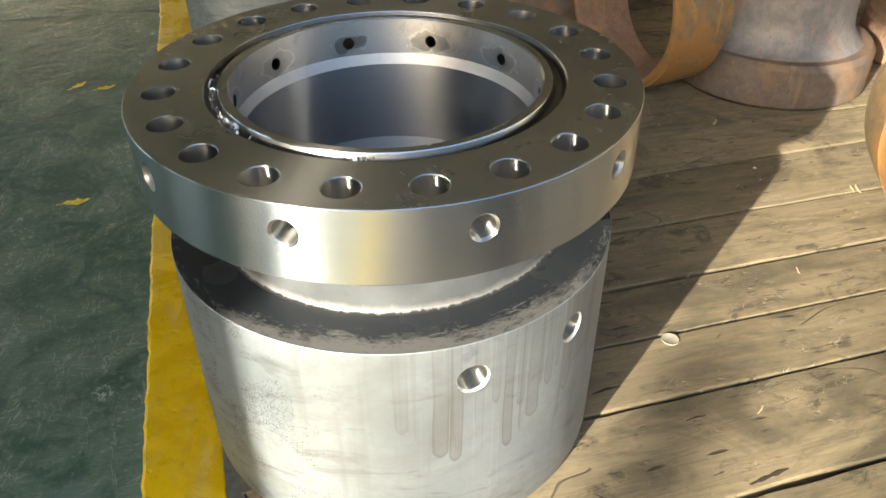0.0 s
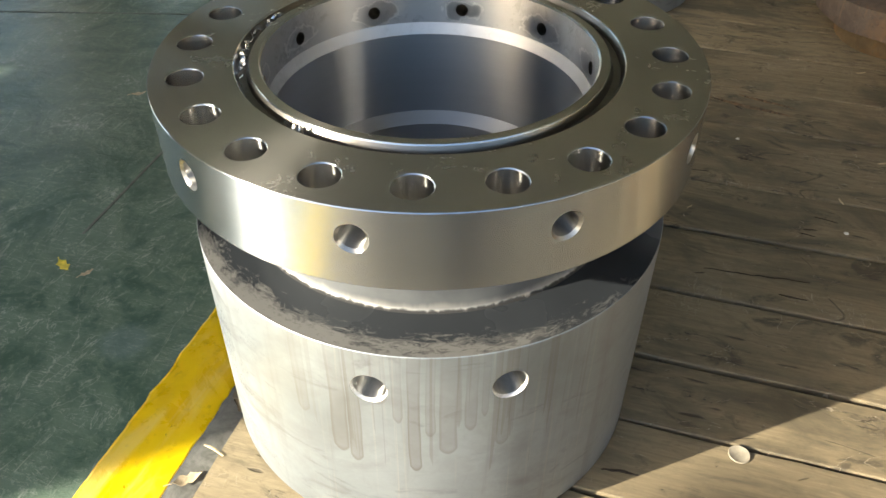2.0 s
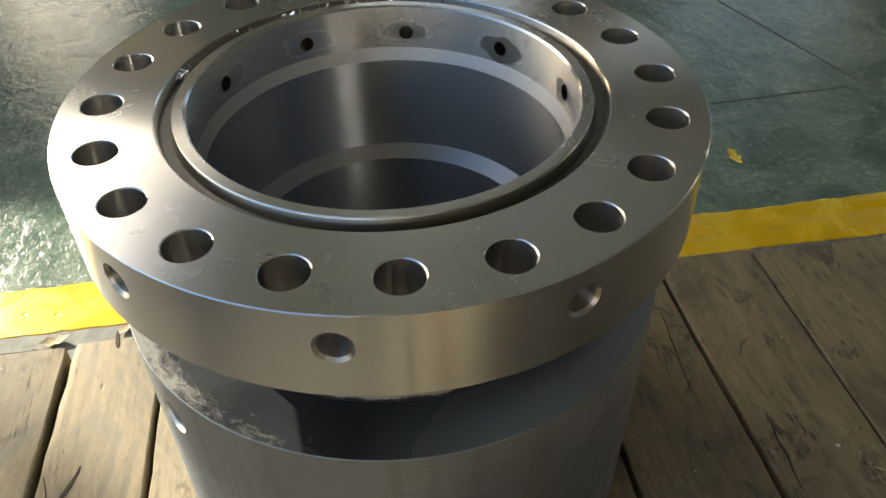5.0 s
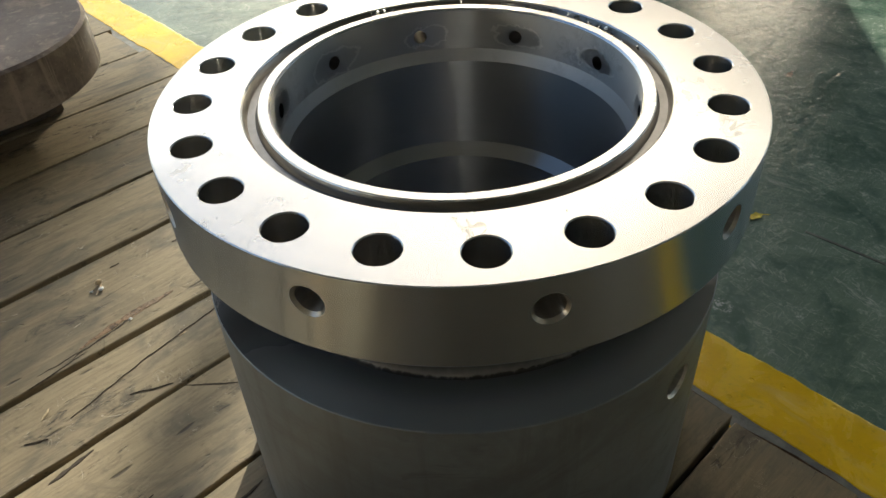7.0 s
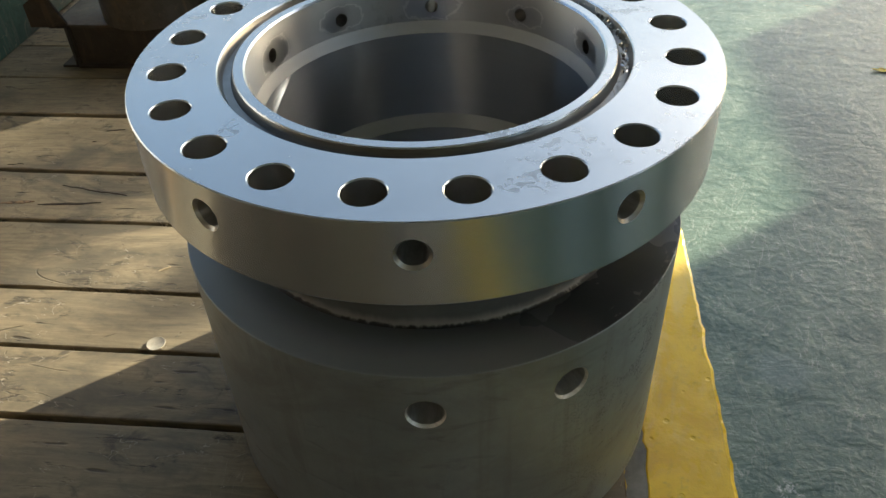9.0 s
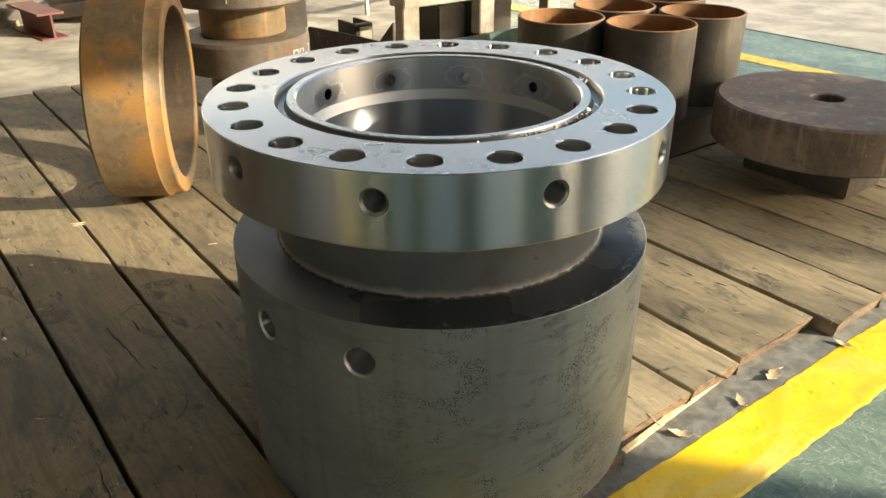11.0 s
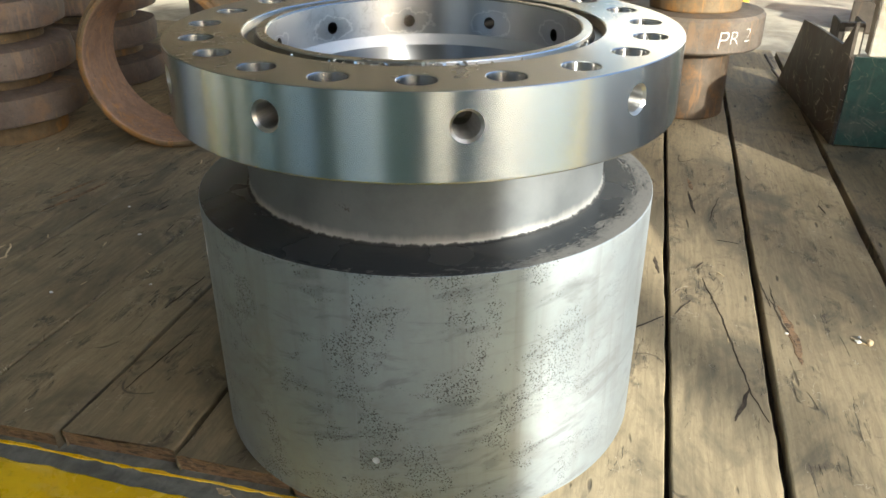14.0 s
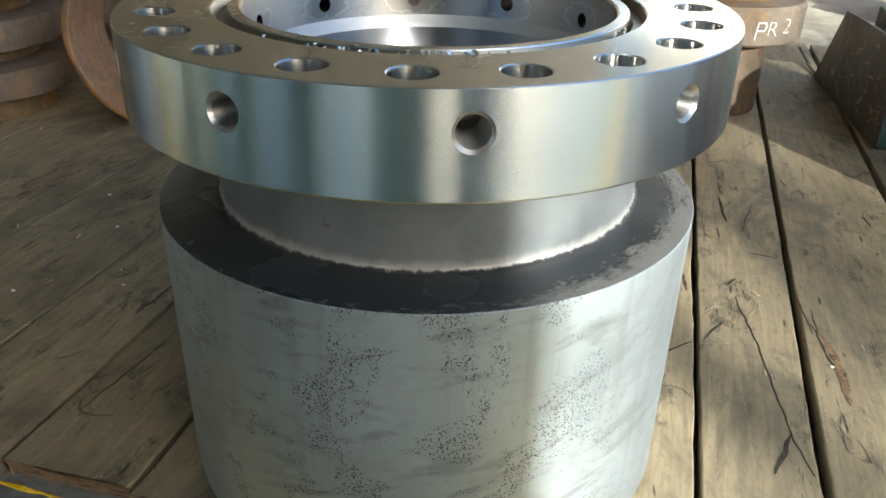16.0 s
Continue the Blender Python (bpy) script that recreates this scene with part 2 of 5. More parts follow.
def neck_steel():
    k = Mat("neck_steel", 0.5, 0.6)
    v, r, z, a = k.rzt()
    lines = k.noise(k.scaled(v, (420, 420, 2)), 1.0, 2.0, 0.6)
    spot = k.noise(k.co, 12.0, 6.0, 0.65)
    tiny = k.noise(k.co, 260.0, 2.0, 0.5)
    col = k.mix(k.ramp(spot, 0.3, 0.7), (0.132, 0.143, 0.154), (0.182, 0.194, 0.206))
    col = k.mix(k.math("MULTIPLY", k.ramp(spot, 0.64, 0.74), k.ramp(tiny, 0.53, 0.6)), col, (0.10, 0.095, 0.09))
    foot = k.math("ADD", z, k.math("MULTIPLY", k.math("SUBTRACT", k.noise(k.scaled(v, (1, 1, 14)), 1.0, 4.0, 0.6), 0.5), 0.018))
    col = k.mix(k.ramp(foot, 0.520, 0.534, 0.7, 0.0), col, (0.40, 0.395, 0.38))
    oil = k.math("ADD", z, k.math("MULTIPLY", k.math("SUBTRACT", k.noise(k.scaled(v, (1, 60, 26)), 1.0, 4.0, 0.7), 0.5), 0.012))
    col = k.mix(k.ramp(oil, 0.5165, 0.5195, 0.9, 0.0), col, (0.02, 0.02, 0.022))
    k.bump(lines, 0.03, 0.0004)
    return k.done(col, k.ramp(spot, 0.3, 0.7, 0.52, 0.64))


NECK = neck_steel()


def oiled():
    """Black oiled scale, rubbed through to grey metal in fine streaks and flakes. One side carries a painted sky sheen.
    """
    k = Mat("oiled_shoulder", 0.3, 0.2)
    v, r, z, a = k.rzt()
    n = k.noise(k.scaled(v, (95, 1, 13)), 1.0, 7.0, 0.76, 0.7)
    low = k.noise(k.scaled(v, (14, 1, 2.4), (4, 0, 2)), 1.0, 3.0, 0.6, 0.6)
    where = k.ramp(k.math("COSINE", k.math("SUBTRACT", a, 4.6)), 0.15, 0.95, -0.22, 0.07)
    out = k.ramp(r, 0.335, 0.408, -0.29, 0.10)
    dens = k.math("ADD", k.math("ADD", k.math("ADD", n, where), out), k.math("MULTIPLY", k.math("SUBTRACT", low, 0.5), 0.3))
    worn = k.ramp(dens, 0.42, 0.60)
    bare = k.ramp(k.math("ADD", dens, k.math("MULTIPLY", k.math("SUBTRACT", k.noise(k.scaled(v, (120, 1, 26)), 1.0, 5.0, 0.7, 0.6), 0.5), 0.6)), 0.54, 0.64)
    soft = k.noise(k.co, 9.0, 3.0, 0.5)
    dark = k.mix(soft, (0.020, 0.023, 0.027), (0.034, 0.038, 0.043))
    # bluish sky reflection painted into the colour on one side, stronger outwards
    sky_sheen = k.math("MULTIPLY", k.ramp(k.math("COSINE", k.math("SUBTRACT", a, 1.05)), 0.25, 0.85), k.ramp(k.math("ADD", r, k.math("MULTIPLY", k.math("SUBTRACT", low, 0.5), 0.015)), 0.325, 0.39, 0.35, 1.0))
    dark = k.mix(sky_sheen, dark, k.mix(soft, (0.27, 0.292, 0.315), (0.33, 0.352, 0.372)))
    worn = k.math("MULTIPLY", worn, k.ramp(sky_sheen, 0.0, 0.22, 1.0, 0.0))
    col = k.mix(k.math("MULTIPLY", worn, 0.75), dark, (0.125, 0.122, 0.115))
    col = k.mix(k.math("MULTIPLY", k.math("MULTIPLY", bare, k.ramp(sky_sheen, 0.0, 0.22, 1.0, 0.0)), 0.45), col, (0.23, 0.225, 0.215))
    k.b.inputs["Specular IOR Level"].default_value = 0.28
    k.bump(k.math("MULTIPLY", n, k.math("SUBTRACT", 1.0, sky_sheen)), 0.10, 0.001)
    return k.done(col, k.math("ADD", k.ramp(soft, 0.3, 0.7, 0.20, 0.30), k.math("ADD", k.math("MULTIPLY", worn, 0.22), k.math("MULTIPLY", sky_sheen, 0.28))), k.math("ADD", 0.05, k.math("ADD", k.math("MULTIPLY", worn, 0.2), k.math("MULTIPLY", sky_sheen, 0.3))))


OILED = oiled()


def timber(name, pale, dark, end=False):
    """Weathered softwood: grain, grey-brown stains, splits, gouges, dents and pale scratches."""
    k = Mat(name, 0.8)
    rnd = k.random()
    shift = k.t.nodes.new("ShaderNodeCombineXYZ")
    k.t.links.new(k.math("MULTIPLY", rnd, 37.0), shift.inputs[0])
    k.t.links.new(k.math("MULTIPLY", rnd, 11.0), shift.inputs[2])
    v = k.scaled(k.co, (1, 1, 1), shift.outputs[0])
    grain = k.noise(k.scaled(v, (5, 62, 62)), 1.0, 6.0, 0.72, 0.8)
    fine = k.noise(k.scaled(v, (14, 340, 340)), 1.0, 3.0, 0.6)
    stain = k.noise(k.scaled(v, (2.4, 4.6, 4.6)), 1.0, 7.0, 0.66, 0.9)
    blot = k.noise(k.scaled(v, (6, 11, 11)), 1.0, 6.0, 0.7, 1.2)
    mott = k.noise(k.scaled(v, (24, 46, 46)), 1.0, 5.0, 0.7, 0.8)
    crack = k.noise(k.scaled(v, (1.6, 19, 1)), 1.0, 4.0, 0.55, 1.6)
    scar = k.noise(k.scaled(v, (19, 3.6, 1)), 1.0, 3.0, 0.5, 2.6)
    scar2 = k.noise(k.scaled(v, (4.2, 7.5, 1), (7, 2, 0)), 1.0, 3.0, 0.5, 2.0)
    bend = k.t.nodes.new("ShaderNodeVectorMath")
    bend.operation = "MULTIPLY_ADD"
    k.link(v, bend.inputs[0])
    bend.inputs[1].default_value = (4.6, 30, 30)
    swirl = k.t.nodes.new("ShaderNodeTexNoise")
    k.link(v, swirl.inputs["Vector"])
    swirl.inputs["Scale"].default_value = 6.0
    k.t.links.new(swirl.outputs["Color"], bend.inputs[2])
    gouge = k.cells(bend.outputs[0], 1.0)
    dent = k.cells(v, 30.0)
    col = k.mix(k.ramp(grain, 0.22, 0.78, 0.22, 0.92), dark, pale)
    tone = k.math("ADD", 0.80, k.math("MULTIPLY", rnd, 0.36))
    col = k.mix(1.0, col, k.mix(1.0, (1, 1, 1), tone, "MULTIPLY"), "MULTIPLY")
    col = k.mix(k.ramp(stain, 0.44, 0.66, 0.0, 0.7), col, (0.072, 0.064, 0.046))
    col = k.mix(k.ramp(stain, 0.24, 0.42, 0.5, 0.0), col, (0.41, 0.34, 0.24))
    col = k.mix(k.ramp(mott, 0.48, 0.7, 0.0, 0.32), col, (0.088, 0.073, 0.052))
    col = k.mix(k.ramp(blot, 0.54, 0.68, 0.0, 0.7), col, (0.060, 0.051, 0.037))
    split = k.ramp(k.math("ABSOLUTE", k.math("SUBTRACT", crack, 0.5)), 0.003, 0.010, 1.0, 0.0)
    split = k.math("MULTIPLY", split, k.ramp(blot, 0.52, 0.58))
    cut = k.math("MULTIPLY", k.ramp(gouge, 0.08, 0.15, 1.0, 0.0), k.ramp(k.noise(v, 4.3, 3.0, 0.6), 0.49, 0.53))
    pin = k.math("MULTIPLY", k.ramp(dent, 0.04, 0.07, 1.0, 0.0), k.ramp(mott, 0.58, 0.64))
    arc = k.noise(k.scaled(v, (1.6, 3.6, 1), (11, 5, 0)), 1.0, 2.0, 0.4, 0.3)
    arcs = k.math("MULTIPLY", k.ramp(k.math("ABSOLUTE", k.math("SUBTRACT", arc, 0.52)), 0.001, 0.0035, 1.0, 0.0), k.ramp(k.noise(v, 5.1, 3.0, 0.6), 0.56, 0.60))
    split = k.math("MAXIMUM", split, k.math("MULTIPLY", arcs, 0.8))
    hollow = k.math("MAXIMUM", split, k.math("MAXIMUM", cut, pin))
    scratch = k.math("MULTIPLY", k.ramp(k.math("ABSOLUTE", k.math("SUBTRACT", scar, 0.5)), 0.0015, 0.005, 1.0, 0.0), k.ramp(stain, 0.36, 0.44, 1.0, 0.0))
    scratch = k.math("MAXIMUM", scratch, k.math("MULTIPLY", k.ramp(k.math("ABSOLUTE", k.math("SUBTRACT", scar2, 0.5)), 0.0012, 0.004, 1.0, 0.0), k.ramp(blot, 0.53, 0.58)))
    col = k.mix(k.math("MULTIPLY", scratch, 0.75), col, (0.46, 0.40, 0.30))
    col = k.mix(k.math("MULTIPLY", hollow, 0.7), col, (0.026, 0.02, 0.014))
    if end:
        col = k.mix(0.4, col, (0.28, 0.155, 0.075))
        rough = k.noise(k.scaled(v, (60, 38, 110)), 1.0, 5.0, 0.7, 0.8)
        col = k.mix(k.ramp(rough, 0.46, 0.60, 0.0, 0.85), col, (0.055, 0.036, 0.02))
        k.bump(rough, 0.9, 0.006)
    k.bump(grain, 0.16, 0.002)
    k.bump(fine, 0.2, 0.0008)
    k.bump(blot, 0.15, 0.004)
    k.bump(k.math("MAXIMUM", hollow, k.math("MULTIPLY", scratch, 0.4)), 0.6, -0.003)
    return k.done(col, k.ramp(stain, 0.3, 0.7, 0.80, 0.58))


WOOD = timber("plank_wood", (0.385, 0.308, 0.188), (0.165, 0.132, 0.083))
WOOD_END = timber("broken_end_grain", (0.32, 0.205, 0.115), (0.12, 0.08, 0.045), True)


def painted_floor():
    k = Mat("green_floor", 0.45)
    big = k.noise(k.co, 0.55, 4.0, 0.6)
    mid = k.noise(k.co, 4.5, 6.0, 0.68, 0.8)
    fine = k.noise(k.co, 48.0, 5.0, 0.68, 0.6)
    grit = k.noise(k.co, 260.0, 2.0, 0.6)
    scuff = k.noise(k.scaled(k.co, (6.5, 1.6, 1), (3, 1, 0)), 1.0, 5.0, 0.6, 1.8)
    fleck = k.cells(k.co, 26.0)
    col = k.mix(k.ramp(mid, 0.35, 0.65), (0.066, 0.117, 0.087), (0.150, 0.212, 0.162))
    col = k.mix(k.ramp(fine, 0.50, 0.72, 0.0, 0.45), col, (0.26, 0.32, 0.255))
    col = k.mix(k.ramp(big, 0.5, 0.7, 0.0, 0.45), col, (0.18, 0.21, 0.165))
    line = k.ramp(k.math("ABSOLUTE", k.math("SUBTRACT", scuff, 0.5)), 0.002, 0.009, 1.0, 0.0)
    hair = k.noise(k.scaled(k.co, (3.0, 21, 1), (5, 2, 0)), 1.0, 4.0, 0.6, 2.4)
    line = k.math("MAXIMUM", line, k.ramp(k.math("ABSOLUTE", k.math("SUBTRACT", hair, 0.5)), 0.002, 0.010, 0.8, 0.0))
    col = k.mix(k.math("MULTIPLY", line, k.ramp(mid, 0.40, 0.60, 0.0, 0.7)), col, (0.36, 0.40, 0.34))
    col = k.mix(k.math("MULTIPLY", k.ramp(fleck, 0.04, 0.06, 1.0, 0.0), k.ramp(fine, 0.5, 0.6)), col, (0.32, 0.33, 0.30))
    rag = k.math("MULTIPLY", k.math("SUBTRACT", fine, 0.5), 0.05)
    for x, y, wide, much, tint in ((-0.71, -0.11, 0.075, 0.30, (0.20, 0.27, 0.29)), (-0.66, 0.19, 0.03, 0.8, (0.46, 0.50, 0.48))):
        gap = k.t.nodes.new("ShaderNodeVectorMath")
        gap.operation = "DISTANCE"
        k.link(k.scaled(k.co, (1, 1, 0)), gap.inputs[0])
        gap.inputs[1].default_value = (x, y, 0)
        spot = k.ramp(k.math("ADD", gap.outputs["Value"], rag), wide * 0.45, wide, much, 0.0)
        col = k.mix(spot if wide > 0.05 else k.math("MULTIPLY", spot, k.ramp(k.noise(k.co, 90.0, 3.0, 0.6, 1.5), 0.48, 0.56)), col, tint)
    lump = k.noise(k.scaled(k.co, (11, 17, 1)), 1.0, 4.0, 0.6, 0.8)
    k.bump(mid, 0.4, 0.008)
    k.bump(lump, 0.5, 0.006)
    k.bump(fine, 0.5, 0.003)
    k.bump(grit, 0.2, 0.0006)
    return k.done(col, k.math("ADD", k.ramp(mid, 0.3, 0.7, 0.09, 0.2), k.ramp(fine, 0.4, 0.7, 0.0, 0.12)))


GREEN = painted_floor()


def yellow_paint():
    k = Mat("yellow_paint", 0.5)
    mid = k.noise(k.co, 7.0, 5.0, 0.65, 0.8)
    fine = k.noise(k.co, 60.0, 4.0, 0.65)
    chip = k.noise(k.co, 19.0, 6.0, 0.7, 1.0)
    col = k.mix(k.ramp(mid, 0.3, 0.7), (0.74, 0.455, 0.003), (0.85, 0.575, 0.004))
    col = k.mix(k.ramp(fine, 0.55, 0.75, 0.0, 0.35), col, (0.36, 0.23, 0.02))
    col = k.mix(k.ramp(chip, 0.70, 0.74), col, (0.10, 0.09, 0.05))
    grime = k.noise(k.scaled(k.co, (9, 2.2, 1), (1, 4, 0)), 1.0, 6.0, 0.68, 1.2)
    col = k.mix(k.ramp(grime, 0.56, 0.72, 0.0, 0.45), col, (0.30, 0.21, 0.03))
    col = k.mix(k.ramp(grime, 0.30, 0.50, 0.5, 0.0), col, (0.82, 0.63, 0.21))
    dent = k.cells(k.co, 17.0)
    k.bump(fine, 0.35, 0.0015)
    k.bump(mid, 0.4, 0.004)
    k.bump(k.ramp(dent, 0.06, 0.12), 0.5, 0.003)
    return k.done(col, k.ramp(mid, 0.3, 0.7, 0.20, 0.36))


YELLOW = yellow_paint()


def rusty(name, base, hot, dark, much=0.5, metal=0.25, rough=0.68, scratched=0.0):
    """Forged steel with scale, rust blooms and streaks."""
    k = Mat(name, rough, metal)
    big = k.noise(k.co, 3.5, 6.0, 0.7, 0.2)
    mid = k.noise(k.co, 22.0, 6.0, 0.72, 0.2)
    run = k.noise(k.scaled(k.co, (26, 26, 3.5)), 1.0, 4.0, 0.6, 0.5)
    fine = k.noise(k.co, 120.0, 4.0, 0.7)
    col = k.mix(k.ramp(mid, 0.35, 0.65), tuple(c * 0.72 for c in base), base)
    col = k.mix(k.ramp(big, 0.62 - 0.3 * much, 0.78 - 0.3 * much), col, hot)
    col = k.mix(k.ramp(run, 0.56, 0.68, 0.0, 0.6), col, tuple(c * 1.25 for c in hot))
    col = k.mix(k.ramp(mid, 0.60, 0.72, 0.0, 0.8), col, dark)
    col = k.mix(k.ramp(fine, 0.60, 0.72, 0.0, 0.6), col, dark)
    fleck = k.noise(k.co, 46.0, 5.0, 0.75, 0.6)
    col = k.mix(k.ramp(fleck, 0.60, 0.68, 0.0, 0.65), col, tuple(c * 1.3 for c in hot))
    col = k.mix(k.ramp(fleck, 0.30, 0.38, 0.6, 0.0), col, tuple(c * 0.6 for c in dark))
    if scratched:
        line = k.noise(k.scaled(k.co, (3.2, 3.2, 5.0)), 1.0, 3.0, 0.5, 1.4)
        line = k.ramp(k.math("ABSOLUTE", k.math("SUBTRACT", line, 0.5)), 0.002, 0.008, 1.0, 0.0)
        col = k.mix(k.math("MULTIPLY", k.math("MULTIPLY", line, scratched), k.ramp(mid, 0.42, 0.55)), col, (0.42, 0.36, 0.28))
    k.bump(mid, 0.3, 0.003)
    k.bump(fine, 0.3, 0.001)
    return k.done(col, k.ramp(big, 0.3, 0.7, rough - 0.12, rough + 0.1))


RUST = rusty("orange_rust", (0.205, 0.148, 0.085), (0.315, 0.162, 0.05), (0.065, 0.04, 0.026), 0.52)
RING_IN = rusty("pink_brown_scale", (0.33, 0.215, 0.155), (0.38, 0.20, 0.085), (0.15, 0.09, 0.06), 0.3, 0.2)
# darker copy of the inner scale; the second ring's inside shade is in its colour
RING_SHADED = rusty("shaded_ring_scale", (0.125, 0.095, 0.068), (0.17, 0.105, 0.055), (0.055, 0.042, 0.034), 0.35, 0.2)
STEM = rusty("hub_stem_rust", (0.105, 0.078, 0.055), (0.18, 0.095, 0.036), (0.055, 0.052, 0.05), 0.5, 0.25, 0.6)
SCALE = rusty("forged_scale", (0.25, 0.235, 0.235), (0.30, 0.17, 0.10), (0.12, 0.075, 0.065), 0.28, 0.3, 0.6)
DISC = rusty("disc_scale", (0.15, 0.115, 0.098), (0.25, 0.20, 0.165), (0.07, 0.05, 0.042), 0.45, 0.2)
MAROON = rusty("brown_scale", (0.155, 0.122, 0.102), (0.22, 0.14, 0.085), (0.065, 0.045, 0.036), 0.45, 0.2)
PIPE = rusty("dark_pipe", (0.082, 0.072, 0.062), (0.125, 0.088, 0.055), (0.04, 0.034, 0.03), 0.28, 0.4, 0.55)
PIPE_IN = rusty("rusted_pipe_inside", (0.25, 0.13, 0.06), (0.31, 0.145, 0.05), (0.11, 0.055, 0.03), 0.5, 0.05, 0.85)
DARK = rusty("dark_steel", (0.085, 0.072, 0.06), (0.11, 0.078, 0.055), (0.04, 0.032, 0.028), 0.3, 0.35, 0.6)
TEAL = rusty("worn_teal_paint", (0.06, 0.135, 0.11), (0.115, 0.135, 0.115), (0.045, 0.043, 0.038), 0.45, 0.05, 0.6, 0.4)
SCRATCHED = rusty("scratched_brown_plate", (0.062, 0.049, 0.036), (0.092, 0.065, 0.043), (0.033, 0.026, 0.021), 0.4, 0.3, 0.55, 0.9)
PALE = rusty("dusty_grey_paint", (0.42, 0.38, 0.31), (0.37, 0.31, 0.23), (0.22, 0.18, 0.14), 0.35, 0.05, 0.7)


def plain(name, color, rough=0.7, metal=0.0, vary=0.25, scale=12.0):
    k = Mat(name, rough, metal)
    n = k.noise(k.co, scale, 5.0, 0.65, 0.4)
    k.bump(n, 0.15, 0.002)
    return k.done(k.mix(k.ramp(n, 0.3, 0.7), tuple(c * (1 - vary) for c in color), tuple(min(1, c * (1 + vary)) for c in color)), rough)


WALL = plain("sun_screen_wall", (0.20, 0.205, 0.21), 0.85, scale=1.5)
HALL = plain("far_hall_wall", (0.48, 0.455, 0.41), 0.85, scale=1.5)
ROOF = plain("hall_roof", (0.26, 0.258, 0.25), 0.8, scale=1.0)
LEAF = plain("yellow_leaf", (0.76, 0.60, 0.07), 0.6, vary=0.3, scale=60)
DRY = plain("dry_leaf", (0.46, 0.37, 0.24), 0.8, vary=0.3, scale=60)
CHIP = plain("fresh_wood_splinter", (0.55, 0.43, 0.27), 0.8, vary=0.2, scale=80)
CHALK = plain("chalk", (0.78, 0.76, 0.72), 0.95, vary=0.15, scale=200)
MARK = plain("yellow_paint_mark", (0.40, 0.33, 0.18), 0.8, vary=0.3, scale=160)
WHITE = plain("white_painted_steel", (0.46, 0.45, 0.42), 0.5, vary=0.15, scale=20)
CLEAR = plain("dusty_clear_plastic", (0.37, 0.33, 0.26), 0.12, vary=0.15, scale=60)
CRACK = plain("dirty_crack", (0.05, 0.037, 0.025), 0.95, vary=0.4, scale=70)
SWARF = plain("bright_swarf", (0.75, 0.74, 0.72), 0.25, 1.0, vary=0.1, scale=90)
JOINT = plain("floor_joint", (0.11, 0.12, 0.10), 0.8, scale=30)
CONCRETE = plain("pale_concrete", (0.32, 0.305, 0.275), 0.85, vary=0.3, scale=2.5)
BARK = plain("tree_bark", (0.12, 0.095, 0.07), 0.9, vary=0.3, scale=18)
FOLIAGE = plain("green_yellow_foliage", (0.12, 0.13, 0.03), 0.6, vary=0.4, scale=9)
GAP_SHADE = plain("gap_shade", (0.022, 0.018, 0.014), 0.95, vary=0.4, scale=40)
DUSTY = plain("dusty_concrete", (0.36, 0.33, 0.265), 0.7, vary=0.35, scale=3.0)
BATTEN = plain("pale_batten", (0.46, 0.37, 0.22), 0.75, vary=0.4, scale=30)
STRIP = plain("bare_grey_floor", (0.15, 0.152, 0.14), 0.7, vary=0.4, scale=22)
PRIMER = plain("red_primer", (0.36, 0.13, 0.085), 0.6, vary=0.3, scale=6)
POST = plain("yellow_post_paint", (0.60, 0.36, 0.03), 0.55, vary=0.2, scale=14)
RED = plain("red_painted_steel", (0.13, 0.03, 0.025), 0.5, scale=10)


# ---- mesh tools ----
def part(name, bm, mat, parent=None, label=""):
    me = bpy.data.meshes.new(name)
    bm.to_mesh(me)
    bm.free()
    for m in mat if isinstance(mat, (list, tuple)) else [mat]:
        me.materials.append(m)
    ob = new(name, me)
    if parent is not None:
        ob.parent = parent
    if label:
        tagged(ob, label)
    return ob


def smooth(ob, angle=35):
    ob.data.shade_smooth()
    ob.data.set_sharp_from_angle(angle=radians(angle))
    return ob


def box(bm, lo, hi, m=None, bevel=0.0):
    got = bmesh.ops.create_cube(bm, size=1.0)["verts"]
    size = Vector(hi) - Vector(lo)
    for v in got:
        v.co = Vector(lo) + Vector(((v.co.x + 0.5) * size.x, (v.co.y + 0.5) * size.y, (v.co.z + 0.5) * size.z))
    if bevel:
        edges = list({e for v in got for e in v.link_edges})
        made = bmesh.ops.bevel(bm, geom=edges, offset=bevel, segments=2, affect="EDGES")
        got = list({v for f in made["faces"] for v in f.verts} | {v for v in got if v.is_valid})
    if m is not None:
        bmesh.ops.transform(bm, matrix=m, verts=got)
    return got


def lathe(bm, profile, steps=96, closed=True, m=None, wobble=0.0, seed=0.0):
    """A ring of faces from a profile of (radius, height) round the z axis."""
    rings = []
    for r, z in profile:
        if r < 1e-6:
            rings.append([bm.verts.new((0, 0, z))] * steps)
            continue
        ring = []
        for k in range(steps):
            a = 2 * math.pi * k / steps
            q = r * (1 + wobble * noise.noise((2.2 * math.cos(a) + seed, 2.2 * math.sin(a), z * 3)))
            ring.append(bm.verts.new((q * math.cos(a), q * math.sin(a), z)))
        rings.append(ring)
    made = {v for ring in rings for v in ring}
    for a, b in zip(rings, rings[1:] + (rings[:1] if closed else [])):
        for k in range(steps):
            q = list(dict.fromkeys([a[k], a[(k + 1) % steps], b[(k + 1) % steps], b[k]]))
            if len(q) > 2:
                bm.faces.new(q)
    if m is not None:
        bmesh.ops.transform(bm, matrix=m, verts=list(made))
    return made


